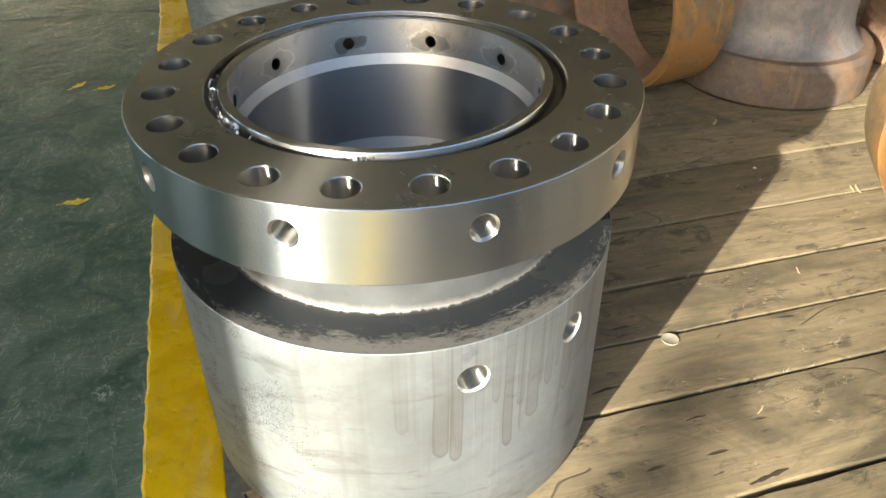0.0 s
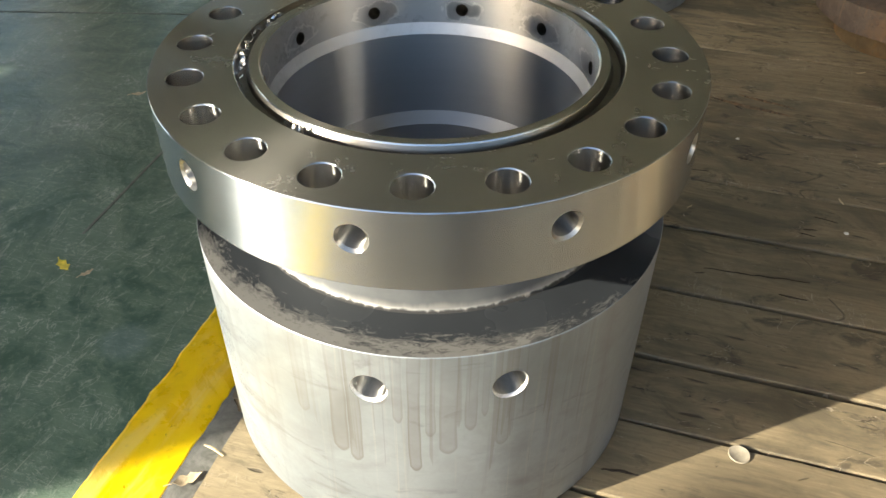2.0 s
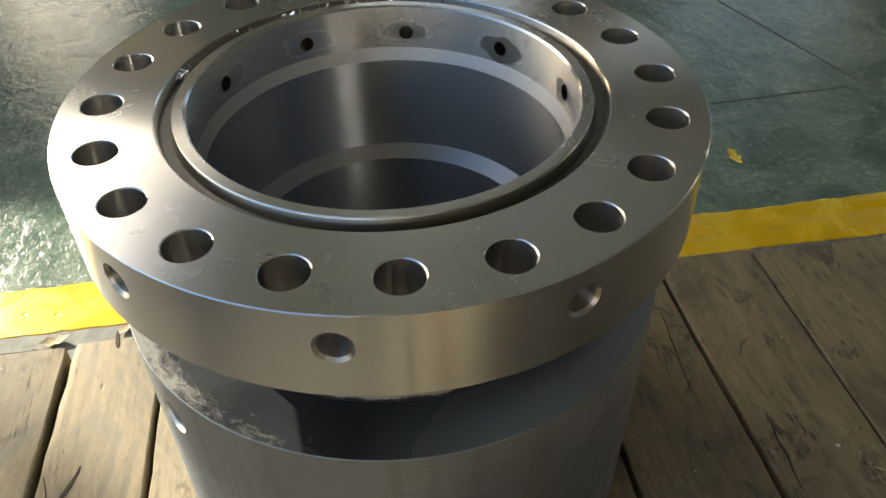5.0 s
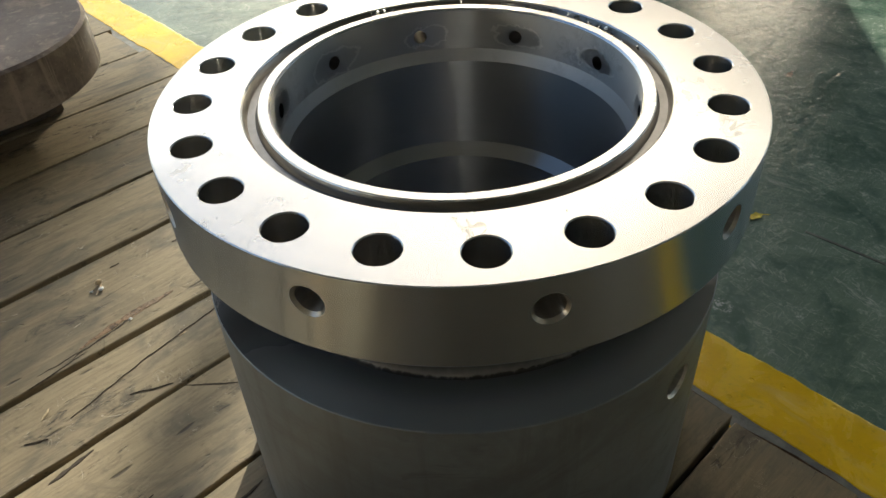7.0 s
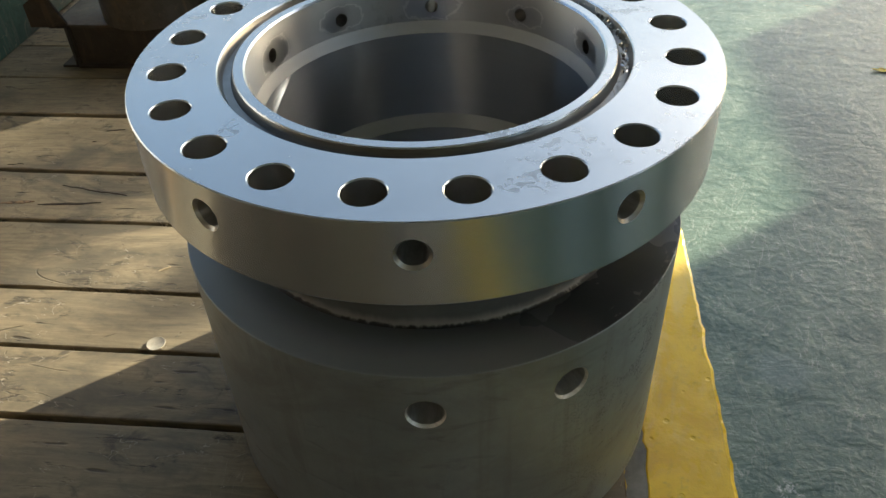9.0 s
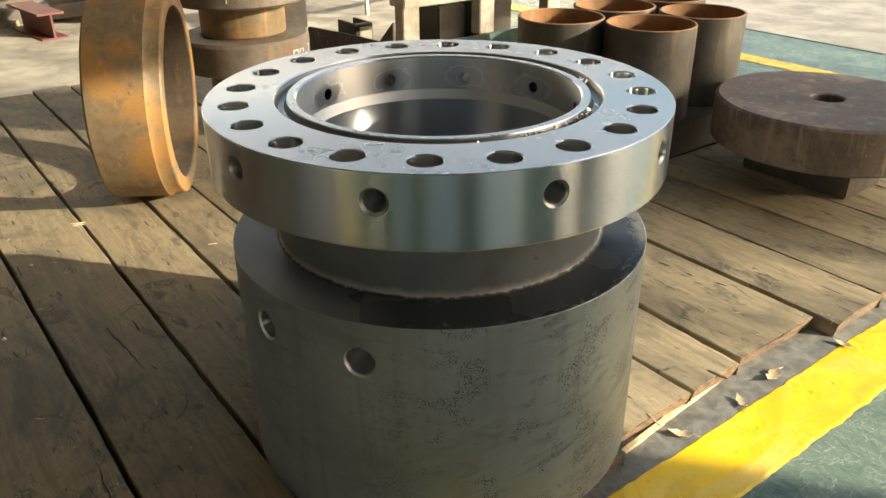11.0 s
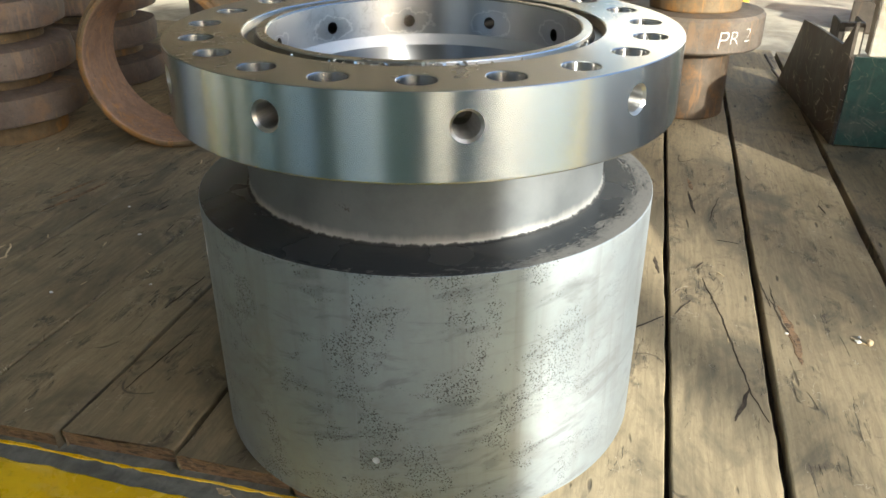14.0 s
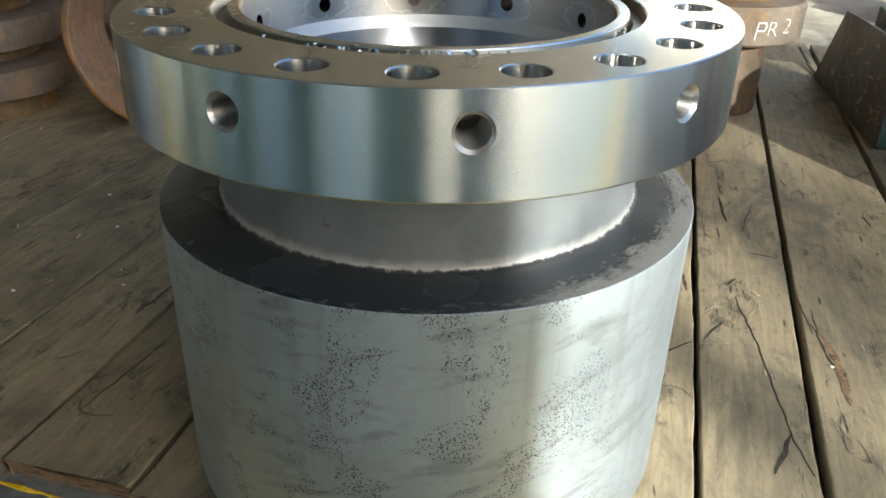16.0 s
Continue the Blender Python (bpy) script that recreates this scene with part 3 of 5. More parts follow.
def turned(name, profile, mat, parent=None, steps=96, closed=True, m=None, label="", angle=35, wobble=0.0, seed=0.0):
    bm = bmesh.new()
    lathe(bm, profile, steps, closed, m, wobble, seed)
    bmesh.ops.recalc_face_normals(bm, faces=bm.faces)
    return smooth(part(name, bm, mat, parent, label), angle)


def thing(name, label, category, at=(0, 0, 0), turn=0, group="", kind=""):
    ob = new(name)
    ob.empty_display_size = 0.05
    ob.matrix_world = pose(*at, 0, 0, turn)
    return tagged(ob, label, category, group, kind)


def along(a, b):
    a, b = Vector(a), Vector(b)
    return Matrix.Translation(a) @ (b - a).to_track_quat("Z", "Y").to_matrix().to_4x4()


def spindle(bm, a, b, profile, steps=24):
    """A closed turned solid on the axis from a towards b; profile of (radius, way along)."""
    ends = [(0, profile[0][1]), *profile, (0, profile[-1][1])]
    return lathe(bm, ends, steps, False, along(a, b))


def rod(bm, a, b, r, steps=16):
    return spindle(bm, a, b, [(r, 0), (r, (Vector(b) - Vector(a)).length)], steps)


def carve(ob, cutters):
    """Cut the closed solids in one bmesh out of a part."""
    me = bpy.data.meshes.new("cutter")
    bmesh.ops.recalc_face_normals(cutters, faces=cutters.faces)
    cutters.to_mesh(me)
    cutters.free()
    cut = bpy.data.objects.new("cutter", me)
    scene.collection.objects.link(cut)
    mod = ob.modifiers.new("holes", "BOOLEAN")
    mod.operation, mod.object, mod.solver = "DIFFERENCE", cut, "EXACT"
    bpy.context.view_layer.update()
    done = bpy.data.meshes.new_from_object(ob.evaluated_get(bpy.context.evaluated_depsgraph_get()))
    ob.modifiers.clear()
    old, ob.data = ob.data, done
    bpy.data.meshes.remove(old)
    bpy.data.objects.remove(cut)
    bpy.data.meshes.remove(me)


def true_normals(ob, radii, holes=()):
    """Radial normals on the cylinders of the given radii, upright ones on level faces, the rest by angle."""
    me = ob.data
    smooth(ob, 30)
    me.update()
    base = [tuple(n.vector) for n in me.corner_normals]
    for poly in me.polygons:
        n = poly.normal
        bore = None
        for at, way, q in holes:
            d = poly.center - at
            d -= way * d.dot(way)
            if (abs(d.length - q) < 0.0012 and abs(n.dot(way)) < 0.05 and abs(n.dot(d.normalized())) > 0.9) and (way.z > 0.5 or (poly.center - at).dot(way) > 0):
                bore = (at, way)
        for li in poly.loop_indices:
            co = me.vertices[me.loops[li].vertex_index].co
            r = math.hypot(co.x, co.y)
            if bore:
                d = bore[0] - co
                d -= bore[1] * d.dot(bore[1])
                base[li] = tuple(d.normalized())
            elif abs(n.z) > 0.995:
                base[li] = (0, 0, 1 if n.z > 0 else -1)
            elif abs(n.z) < 0.02 and any(abs(r - q) < 0.0012 for q in radii):
                d = (n.x * co.x + n.y * co.y) / r
                if abs(d) > 0.97:
                    s = 1 if d > 0 else -1
                    base[li] = (s * co.x / r, s * co.y / r, 0)
    me.normals_split_custom_set(base)


def plate(bm, points, thick):
    """A flat plate from an outline in (x, z), as thick as given in y."""
    front = [bm.verts.new((x, 0, z)) for x, z in points]
    back = [bm.verts.new((x, thick, z)) for x, z in points]
    bm.faces.new(front)
    bm.faces.new(back[::-1])
    for k in range(len(points)):
        j = (k + 1) % len(points)
        bm.faces.new((front[j], front[k], back[k], back[j]))
    bmesh.ops.recalc_face_normals(bm, faces=bm.faces)


# ---- setting ----
DECK, TOP = 0.046, 0.78
bm = bmesh.new()
box(bm, (-60, -60, -0.3), (60, 60, 0.0))
tagged(part("ground", bm, GREEN), "dark green painted concrete floor, worn and scuffed", "floor", kind="structure")


def stripe(name, a, b, half, seed):
    """A painted line with slightly ragged edges."""
    a, b = Vector(a), Vector(b)
    d = (b - a).normalized()
    side = Vector((-d.y, d.x, 0))
    count = int((b - a).length / 0.02)
    bm = bmesh.new()
    rows = []
    for k in range(count + 1):
        p = a + (b - a) * k / count
        w = [half + 0.005 * noise.noise((k * 0.35, s * 9 + seed, 0)) + 0.004 * noise.noise((k * 0.93, s * 4 + seed, 7)) + 0.006 * noise.noise((k * 0.06, s * 5 + seed, 3)) for s in (-1, 1)]
        rows.append([bm.verts.new(p + side * x + Vector((0, 0, z))) for x, z in ((-w[0], 0.0004), (-w[0] + min(0.007, half * 0.5), 0.004), (w[1] - min(0.007, half * 0.5), 0.004), (w[1], 0.0004))])
    for p, q in zip(rows, rows[1:]):
        for k in range(3):
            bm.faces.new((p[k], q[k], q[k + 1], p[k + 1]))
    bmesh.ops.recalc_face_normals(bm, faces=bm.faces)
    return tagged(part(name, bm, YELLOW), "yellow painted safety line along the floor", "floor marking", kind="structure")


stripe("floor_line_1", (-0.482, -3.505, 0), (-0.482, 7.5, 0), 0.083, 1)
stripe("floor_line_3", (-0.3615, 0.06, 0), (-0.3585, 1.3, 0), 0.0055, 4)
stripe("floor_line_2", (-0.565, -3.60, 0), (7.5, -3.60, 0), 0.08, 2)
bm = bmesh.new()
box(bm, (-0.41, -3.0, -0.01), (-0.291, 2.85, 0.0025))
tagged(part("floor_strip", bm, STRIP), "bare grey dusty strip of floor beside the planks", "floor", kind="structure")
bm = bmesh.new()
for x0, y0, x1, y1 in ((-3.5, 2.96, -0.57, 2.86), (-3.5, 1.0, -0.57, 1.83), (-1.05, 0.2, -1.12, 1.6)):
    d = Vector((x1 - x0, y1 - y0, 0))
    m = pose(x0, y0, 0, 0, 0, math.degrees(math.atan2(d.y, d.x)))
    box(bm, (0, -0.004, -0.01), (d.length, 0.004, 0.0012), m)
tagged(part("floor_joint", bm, JOINT), "pale scratched joints across the painted floor", "floor joint", kind="structure")

# planks: joints across, and where each board ends beside the yellow line
JOINTS = [-2.62, -2.34, -2.07, -1.80, -1.545, -1.29, -1.034, -0.697, -0.490, -0.217, -0.028, 0.160, 0.395, 0.648, 0.892, 1.24, 1.50, 1.78, 2.05, 2.33, 2.6, 2.9]
ENDS = [-0.36, -0.34, -0.37, -0.35, -0.36, -0.372, -0.31, -0.318, -0.322, -0.366, -0.36, -0.354, -0.346, -0.358, -0.35, -0.36, -0.34, -0.37, -0.35, -0.36, -0.34]
GAPS = {-1.034: 0.010, -0.697: 0.0085, -0.490: 0.0065, -0.217: 0.005, 0.160: 0.006, 0.395: 0.006, 0.648: 0.006, 0.892: 0.003}
WORN = {0.160: 0.020, -0.697: 0.008, 0.648: 0.006}
SLOPES = {-0.697: -0.011, -0.490: 0.012, 0.648: 0.008}


def plank_top(x, seed):
    return DECK + 0.0012 * noise.noise((x * 2.0, seed, 9))


def plank(y0, y1, x0, x1, seed, g0, g1, s0=0.0, s1=0.0, worn=0.0):
    """A board between two joints; s0 and s1 are the joints' slants along x."""
    bm = bmesh.new()
    count = 64
    rows = []
    for k in range(count + 1):
        t = k / count
        x = x0 + (x1 - x0) * t ** 1.6
        lo = y0 + s0 * x + g0 + 0.003 * noise.noise((x * 3.0, seed, 0)) + 0.003 * noise.noise((x * 17, seed, 1))
        hi = y1 + s1 * x - g1 + 0.003 * noise.noise((x * 3.0, seed, 5)) + 0.003 * noise.noise((x * 17, seed, 6))
        top = plank_top(x, seed)
        tilt = 0.0012 * noise.noise((x * 0.7, seed, 12))
        ring = []
        c = worn * max(0.0, 1 - (x - x0) / 0.42) * (1 + 0.5 * noise.noise((x * 14, seed, 30)))
        for u, z in ((0, 0.001), (0, top - 0.003 - tilt - 0.6 * c), (0.0025 + 0.45 * c, top - 0.0005 - tilt - 0.16 * c), (0.012 + c, top - tilt), ((hi - lo) * 0.5, top), (hi - lo - 0.012, top + tilt), (hi - lo - 0.0025, top - 0.0005 + tilt), (hi - lo, top - 0.003 + tilt), (hi - lo, 0.001)):
            dx = (0.010 * noise.noise((u * 30, seed, 20)) + 0.004 * noise.noise((u * 120, z * 200, seed))) + 0.013 * (1 - z / DECK) if k == 0 else 0
            ring.append(bm.verts.new((x + dx, lo + u, z)))
        rows.append(ring)
    for p, q in zip(rows, rows[1:]):
        for k in range(len(p)):
            j = (k + 1) % len(p)
            bm.faces.new((p[j], p[k], q[k], q[j]))
    for ring, flip in ((rows[0], 1), (rows[-1], -1)):
        bm.faces.new(ring[::flip]).material_index = 1
    bmesh.ops.recalc_face_normals(bm, faces=bm.faces)
    return bm


# near-black sheet under the boards, standing in for the shade inside the gaps
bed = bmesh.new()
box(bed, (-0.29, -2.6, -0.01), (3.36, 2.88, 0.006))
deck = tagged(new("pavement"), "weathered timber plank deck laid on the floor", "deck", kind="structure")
part("gap_shade_bed", bed, GAP_SHADE, deck, "dark sheet under the planks that paints the shade in the gaps")
for k, (a, b) in enumerate(zip(JOINTS, JOINTS[1:])):
    bm = plank(a, b, ENDS[k], 3.40 + 0.03 * math.sin(k * 2.1), k * 3.7, GAPS.get(a, 0.004), GAPS.get(b, 0.004), SLOPES.get(a, 0), SLOPES.get(b, 0), WORN.get(a, 0))
    smooth(part("plank", bm, [WOOD, WOOD_END], deck), 40)



def crack(points, width, mat, label=""):
    """A split or gouge in a board: a tapered, ragged dark strip that follows the worn top."""
    pts = [Vector((x, y, 0)) for x, y in points]
    way = [0.0]
    for p, q in zip(pts, pts[1:]):
        way.append(way[-1] + (q - p).length)
    count = max(6, int(way[-1] / 0.008))
    bm = bmesh.new()
    rows = []
    for k in range(count + 1):
        t = way[-1] * k / count
        i = max(j for j in range(len(pts) - 1) if way[j] <= t + 1e-6)
        u = (t - way[i]) / (way[i + 1] - way[i])
        c = pts[i].lerp(pts[i + 1], u)
        d = (pts[i + 1] - pts[i]).normalized()
        side = Vector((-d.y, d.x, 0))
        c = c + side * (0.004 * noise.noise((t * 23, points[0][0] * 9, 0)) + 0.0015 * noise.noise((t * 110, points[0][1] * 9, 4)))
        w = 0.5 * width * math.sin(math.pi * (0.04 + 0.92 * k / count)) ** 0.7 * (1 + 0.7 * noise.noise((t * 60, points[0][0] * 5, 8)))
        seed = 3.7 * max(j for j in range(len(JOINTS)) if JOINTS[j] < c.y)
        z = plank_top(c.x, seed) + 0.0014
        rows.append([bm.verts.new((c.x + side.x * q, c.y + side.y * q, z - h)) for q, h in ((-w, 0.002), (-w * 0.8, 0.0), (w * 0.8, 0.0), (w, 0.002))])
    for p, q in zip(rows, rows[1:]):
        for k in range(3):
            bm.faces.new((p[k], p[k + 1], q[k + 1], q[k]))
    bmesh.ops.recalc_face_normals(bm, faces=bm.faces)
    return part("crack", bm, mat, deck, label)


SPLITS = (((0.586, -0.571), (0.40, -0.612), (0.244, -0.634), (0.10, -0.656), (0.02, -0.682)), ((0.285, -0.40), (0.373, -0.478)), ((0.388, -0.503), (0.47, -0.541)), ((0.62, -0.712), (0.478, -0.728)),
    ((0.106, 0.700), (0.271, 0.688)), ((0.589, -0.735), (0.478, -0.74)), ((0.681, -0.577), (0.64, -0.557)), ((0.832, -0.619), (0.822, -0.68)), ((-0.2, 0.60), (0.05, 0.575)), ((0.95, -0.60), (1.16, -0.64)), ((0.55, 0.50), (0.80, 0.52)))
for points in SPLITS:
    crack(points, 0.0034, CRACK)
for points, width in ((((0.684, -0.451), (0.587, -0.463)), 0.012), (((1.183, -0.546), (1.007, -0.563)), 0.011), (((0.006, -0.618), (0.123, -0.652)), 0.011), (((0.52, -0.73), (0.30, -0.768)), 0.007), (((-0.34, -0.60), (-0.29, -0.592)), 0.012), (((0.39, -0.16), (0.46, -0.152)), 0.008)):
    crack(points, width * 0.85, CRACK, "dark gouge in the board")
for points, width in ((((0.49, -0.748), (0.37, -0.768), (0.24, -0.768)), 0.022), (((0.52, 1.398), (0.65, 1.37), (0.78, 1.345)), 0.020), (((0.62, 1.44), (0.80, 1.40)), 0.014), (((1.3, -0.545), (1.2, -0.56)), 0.012)):
    crack(points, width, WOOD_END, "splintered brown gouge in the board")
random.seed(33)
for k in range(46):
    x, y = random.uniform(-0.3, 1.5), random.uniform(-1.25, 1.45)
    if math.hypot(x, y) < 0.46 or any(abs(y - j) < 0.035 for j in JOINTS):
        continue
    size, a = random.uniform(0.015, 0.075), random.gauss(0, 0.45)
    crack(((x, y), (x + size * math.cos(a), y + 0.3 * size * math.sin(a))), random.uniform(0.0015, 0.0042), CRACK)

bm = bmesh.new()
rows = []
for k in range(41):
    y = -0.72 + 0.66 * k / 40
    x = -0.358 - 0.088 * (y + 0.04) + 0.003 * noise.noise((y * 6, 1, 0)) + 0.002 * noise.noise((y * 43, 1, 0))
    rows.append([bm.verts.new(p) for p in ((x, y, 0.0005), (x + 0.002, y, 0.009 + 0.003 * noise.noise((y * 19, 4, 0))), (x + 0.012, y, 0.011), (x + 0.014, y, 0.0005))])
for p, q in zip(rows, rows[1:]):
    for k in range(4):
        j = (k + 1) % 4
        bm.faces.new((p[k], q[k], q[j], p[j]))
for ring in (rows[0], rows[-1][::-1]):
    bm.faces.new(ring)
bmesh.ops.recalc_face_normals(bm, faces=bm.faces)
tagged(part("edge_batten", bm, BATTEN), "thin splintered wooden batten along the plank ends", "batten")

bm = bmesh.new()
box(bm, (-60, -60, -0.2), (60, -4.35, 0.004))
box(bm, (5.0, -4.35, -0.2), (60, -3.72, 0.004))
tagged(part("pavement_3", bm, CONCRETE), "pale dusty concrete yard beyond the painted floor", "pavement", kind="structure")

bm = bmesh.new()
box(bm, (3.46, -3.40, -0.2), (22, 22, 0.004))
tagged(part("pavement_4", bm, DUSTY), "dusty grey concrete floor behind the deck", "floor", kind="structure")

# the hall: a roof over the far side, and unseen low walls added to block the sun, with a gap towards it
bm = bmesh.new()
box(bm, (-14, -2.8, 6.6), (22, 22, 6.8))
tagged(part("ceiling", bm, ROOF), "dark sheet roof of the workshop hall", "roof", kind="structure")
bm = bmesh.new()
box(bm, (-14, 22, 0), (22, 22.3, 6.6))
tagged(part("wall_north", bm, HALL), "plain dusty hall wall", "wall", kind="structure")
bm = bmesh.new()
box(bm, (22, 1.5, 0), (22.3, 22.3, 6.6))
tagged(part("wall_east", bm, HALL), "plain dusty hall wall", "wall", kind="structure")
# added sun blocker, never in view; its openings place the sun patches
bm = bmesh.new()
box(bm, (-5.2, -2.5, 1.4), (-5.0, -1.5, 3.2))
for y0, y1 in ((-3.98, -2.5), (-1.5, 0.1), (1.7, 2.7), (4.5, 5.7), (7.7, 9.2), (11.6, 16.0)):
    box(bm, (-5.2, y0, 0.5), (-5.0, y1, 3.2))
box(bm, (-5.2, -3.98, 0), (-5.0, 16.0, 0.5))
box(bm, (-5.2, -3.98, 3.2), (-5.0, 16.0, 3.7))
box(bm, (-5.2, 0.8, 3.7), (-5.0, 16.0, 5.2))
tagged(part("sun_screen_west", bm, WALL), "unseen low wall added to block the sun, with openings that let light through", "wall", kind="structure")
# more added blockers that trim the sunbeam from below and above
bm = bmesh.new()
box(bm, (-5.2, -11.0, 0), (-5.0, -5.0, 0.9))
box(bm, (-5.2, -5.0, 0), (-5.0, -3.98, 1.75))
box(bm, (-5.2, -5.6, 3.35), (-5.0, -4.45, 3.9))
box(bm, (-5.2, -4.45, 2.98), (-5.0, -3.98, 3.9))
tagged(part("sun_screen_south", bm, WALL), "unseen low wall and lintel added to shape the sun", "wall", kind="structure")


# added out of view, so that the flange face mirrors a warm sunlit surface
bm = bmesh.new()
box(bm, (44, -60, 0), (44.4, 1.4, 12.5))
tagged(part("backdrop", bm, HALL), "unseen long pale wall added far across the yard as a warm reflection", "wall", kind="structure")


# a tree out in the yard, whose leaves dapple the sun on the deck
def sun_place(l, s, far):
    """A point the given way up the sun's ray from the deck; l across the ray, s along its shadow."""
    c, d = math.cos(radians(SUN_AZ - 180)), math.sin(radians(SUN_AZ - 180))
    return Vector((l * d + s * c, -l * c + s * d, DECK)) + sd * far


random.seed(21)
tree = thing("tree", "leafy tree in the yard beyond the open side", "tree", (*sun_place(3.1, 0, 15.0).xy, 0.004))
base = Vector(tree.location)
bm = bmesh.new()
spindle(bm, (0, 0, 0), (0.1, 0.05, 5), [(0.19, 0), (0.15, 0.4), (0.12, 2.0), (0.09, 3.6), (0.04, 5.4)], 12)
smooth(part("trunk", bm, BARK, tree), 60)
clumps = []
while len(clumps) < 95:
    l, up = random.gauss(2.8, 1.0), random.gauss(0.75, 0.75)
    if len(clumps) % 3 == 0:
        l, up = random.uniform(1.0, 1.9), random.uniform(-0.38, 0.45)
    if up < -0.42 + 0.1 * math.sin(l * 5) or l < 1.0 + 0.12 * math.sin(up * 9) or (1.25 < l < 1.75 and 0.14 < up < 0.42) or (l > 1.7 and random.random() < 0.8):
        continue
    clumps.append((l, up, random.uniform(-0.9, 0.9), random.uniform(0.09, 0.2)))
clumps += [(0.56, 0.02, 0.2, 0.045), (0.57, -0.12, 0.0, 0.045), (0.57, -0.05, 0.0, 0.04), (0.54, 0.10, 0.1, 0.03)]
bm, limbs = bmesh.new(), bmesh.new()
for l, up, deep, size in clumps:
    at = sun_place(l, up / math.sin(radians(SUN_EL)), 15.0 + deep) - base
    root = Vector((0.08, 0.04, min(4.8, max(2.2, at.z - 0.9))))
    rod(limbs, root, at, 0.008, 5)
    for k in range(22):
        d = Vector((random.gauss(0, 1), random.gauss(0, 1), random.gauss(0, 0.8))) * size
        m = Matrix.Translation(at + d) @ Euler([random.uniform(0, 6.3) for _ in range(3)]).to_matrix().to_4x4()
        w, q = 0.028, 0.05
        bm.faces.new([bm.verts.new(m @ Vector(p)) for p in ((-q, 0, 0), (-0.01, -w, 0.006), (q, 0, 0), (-0.01, w, 0.006))])
part("limbs", limbs, BARK, tree)
part("crown", bm, FOLIAGE, tree)

# ---- the flanged spool ----
TURN = -21.6
spool = thing("wellhead_spool", "machined steel flanged spool with bolt holes standing on the planks", "machine part")
BOLT = 0.3747
PORTS = (274.7, 304.4, 94.6, 124.5)
flange = turned("flange", [(0.4271, TOP), (0.3045, TOP), (0.3025, TOP - 0.002), (0.2975, TOP - 0.014), (0.2865, TOP - 0.014), (0.2815, TOP - 0.002), (0.2800, TOP),
    (0.2665, TOP), (0.2635, TOP - 0.003), (0.2635, 0.657), (0.326, 0.657), (0.4265, 0.657), (0.4285, 0.660), (0.4285, TOP - 0.0014)], STEEL, spool, 160, label="bright machined flange with twenty bolt holes")
cut = bmesh.new()
for k in range(20):
    a = radians(18 * k + TURN)
    x, y = BOLT * math.cos(a), BOLT * math.sin(a)
    spindle(cut, (x, y, 0.6), (x, y, 0.9), [(0.027, 0), (0.027, TOP - 0.0015 - 0.6), (0.0285, TOP - 0.6), (0.0285, 0.25)], 40)
for k in range(10):
    a = radians(36 * k + 8.5 + TURN)
    d = Vector((math.cos(a), math.sin(a), 0))
    z = Vector((0, 0, 0.734))
    teeth = [(0.0180 + 0.0005 * (i % 2), 0.165 + 0.0022 * i) for i in range(26)]
    spindle(cut, d * 0.2 + z, d * 0.5 + z, [(0.0115, 0), (0.0115, 0.155), (0.0180, 0.162), *teeth, (0.0186, 0.2238), (0.0226, 0.2280), (0.0226, 0.25)], 32)
carve(flange, cut)
flange.data.materials.append(HOLE)
flange.data.materials.append(THREAD)
flange.data.materials.append(GROOVE)
flange.data.materials.append(FACE)
flange.data.materials.append(BAND)
for f in flange.data.polygons:
    c = f.center
    r = math.hypot(c.x, c.y)
    if abs(f.normal.z) < 0.5 and 0.30 < r < 0.4275 and abs(f.normal.z) < 0.02 and abs(r - BOLT) < 0.0295:
        f.material_index = 1
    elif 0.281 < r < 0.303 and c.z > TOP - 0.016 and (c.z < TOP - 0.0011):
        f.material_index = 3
    elif c.z > TOP - 0.0011 and f.normal.z > 0.9:
        f.material_index = 4
    elif r < 0.2645 and abs(f.normal.z) < 0.1:
        f.material_index = 5
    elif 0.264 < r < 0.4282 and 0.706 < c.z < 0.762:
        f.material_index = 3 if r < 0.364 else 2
true_normals(flange, (0.4285, 0.2635), [(Vector((BOLT * math.cos(radians(18 * k + TURN)), BOLT * math.sin(radians(18 * k + TURN)), 0)), Vector((0, 0, 1)), 0.027) for k in range(20)])
neck = turned("neck", [(0.2635, 0.657), (0.2635, 0.708), (0.255, 0.688), (0.255, 0.530), (0.255, 0.505), (0.340, 0.505), (0.3245, 0.5158), (0.3215, 0.5170), (0.3200, 0.5187), (0.3192, 0.521), (0.319, 0.524), (0.319, 0.636), (0.321, 0.649), (0.330, 0.657)], [NECK, BORE, CHAMFER], spool, 128, angle=14, label="turned steel neck with a pale fillet at its foot")
for f in neck.data.polygons:
    c = f.center
    r = math.hypot(c.x, c.y)
    f.material_index = 2 if 0.688 < c.z < 0.708 and r < 0.2634 else 1 if r < 0.268 else 0
body = turned("body", [(0.255, 0.524), (0.230, 0.507), (0.232, DECK + 0.001), (0.401, DECK + 0.001), (0.408, DECK + 0.008), (0.408, 0.5100), (0.4068, 0.5112), (0.345, 0.5155), (0.3, 0.5155)], [MATT, OILED, BORE, PORT, GLINT], spool, 160, label="grey blasted steel body with drilled ports, dark oiled shoulder")
cut = bmesh.new()
for a in PORTS:
    d = Vector((math.cos(radians(a)), math.sin(radians(a)), 0))
    z = Vector((0, 0, 0.4345))
    spindle(cut, d * 0.2 + z, d * 0.5 + z, [(0.026, 0), (0.026, 0.2030), (0.0290, 0.2078), (0.0290, 0.23)], 36)
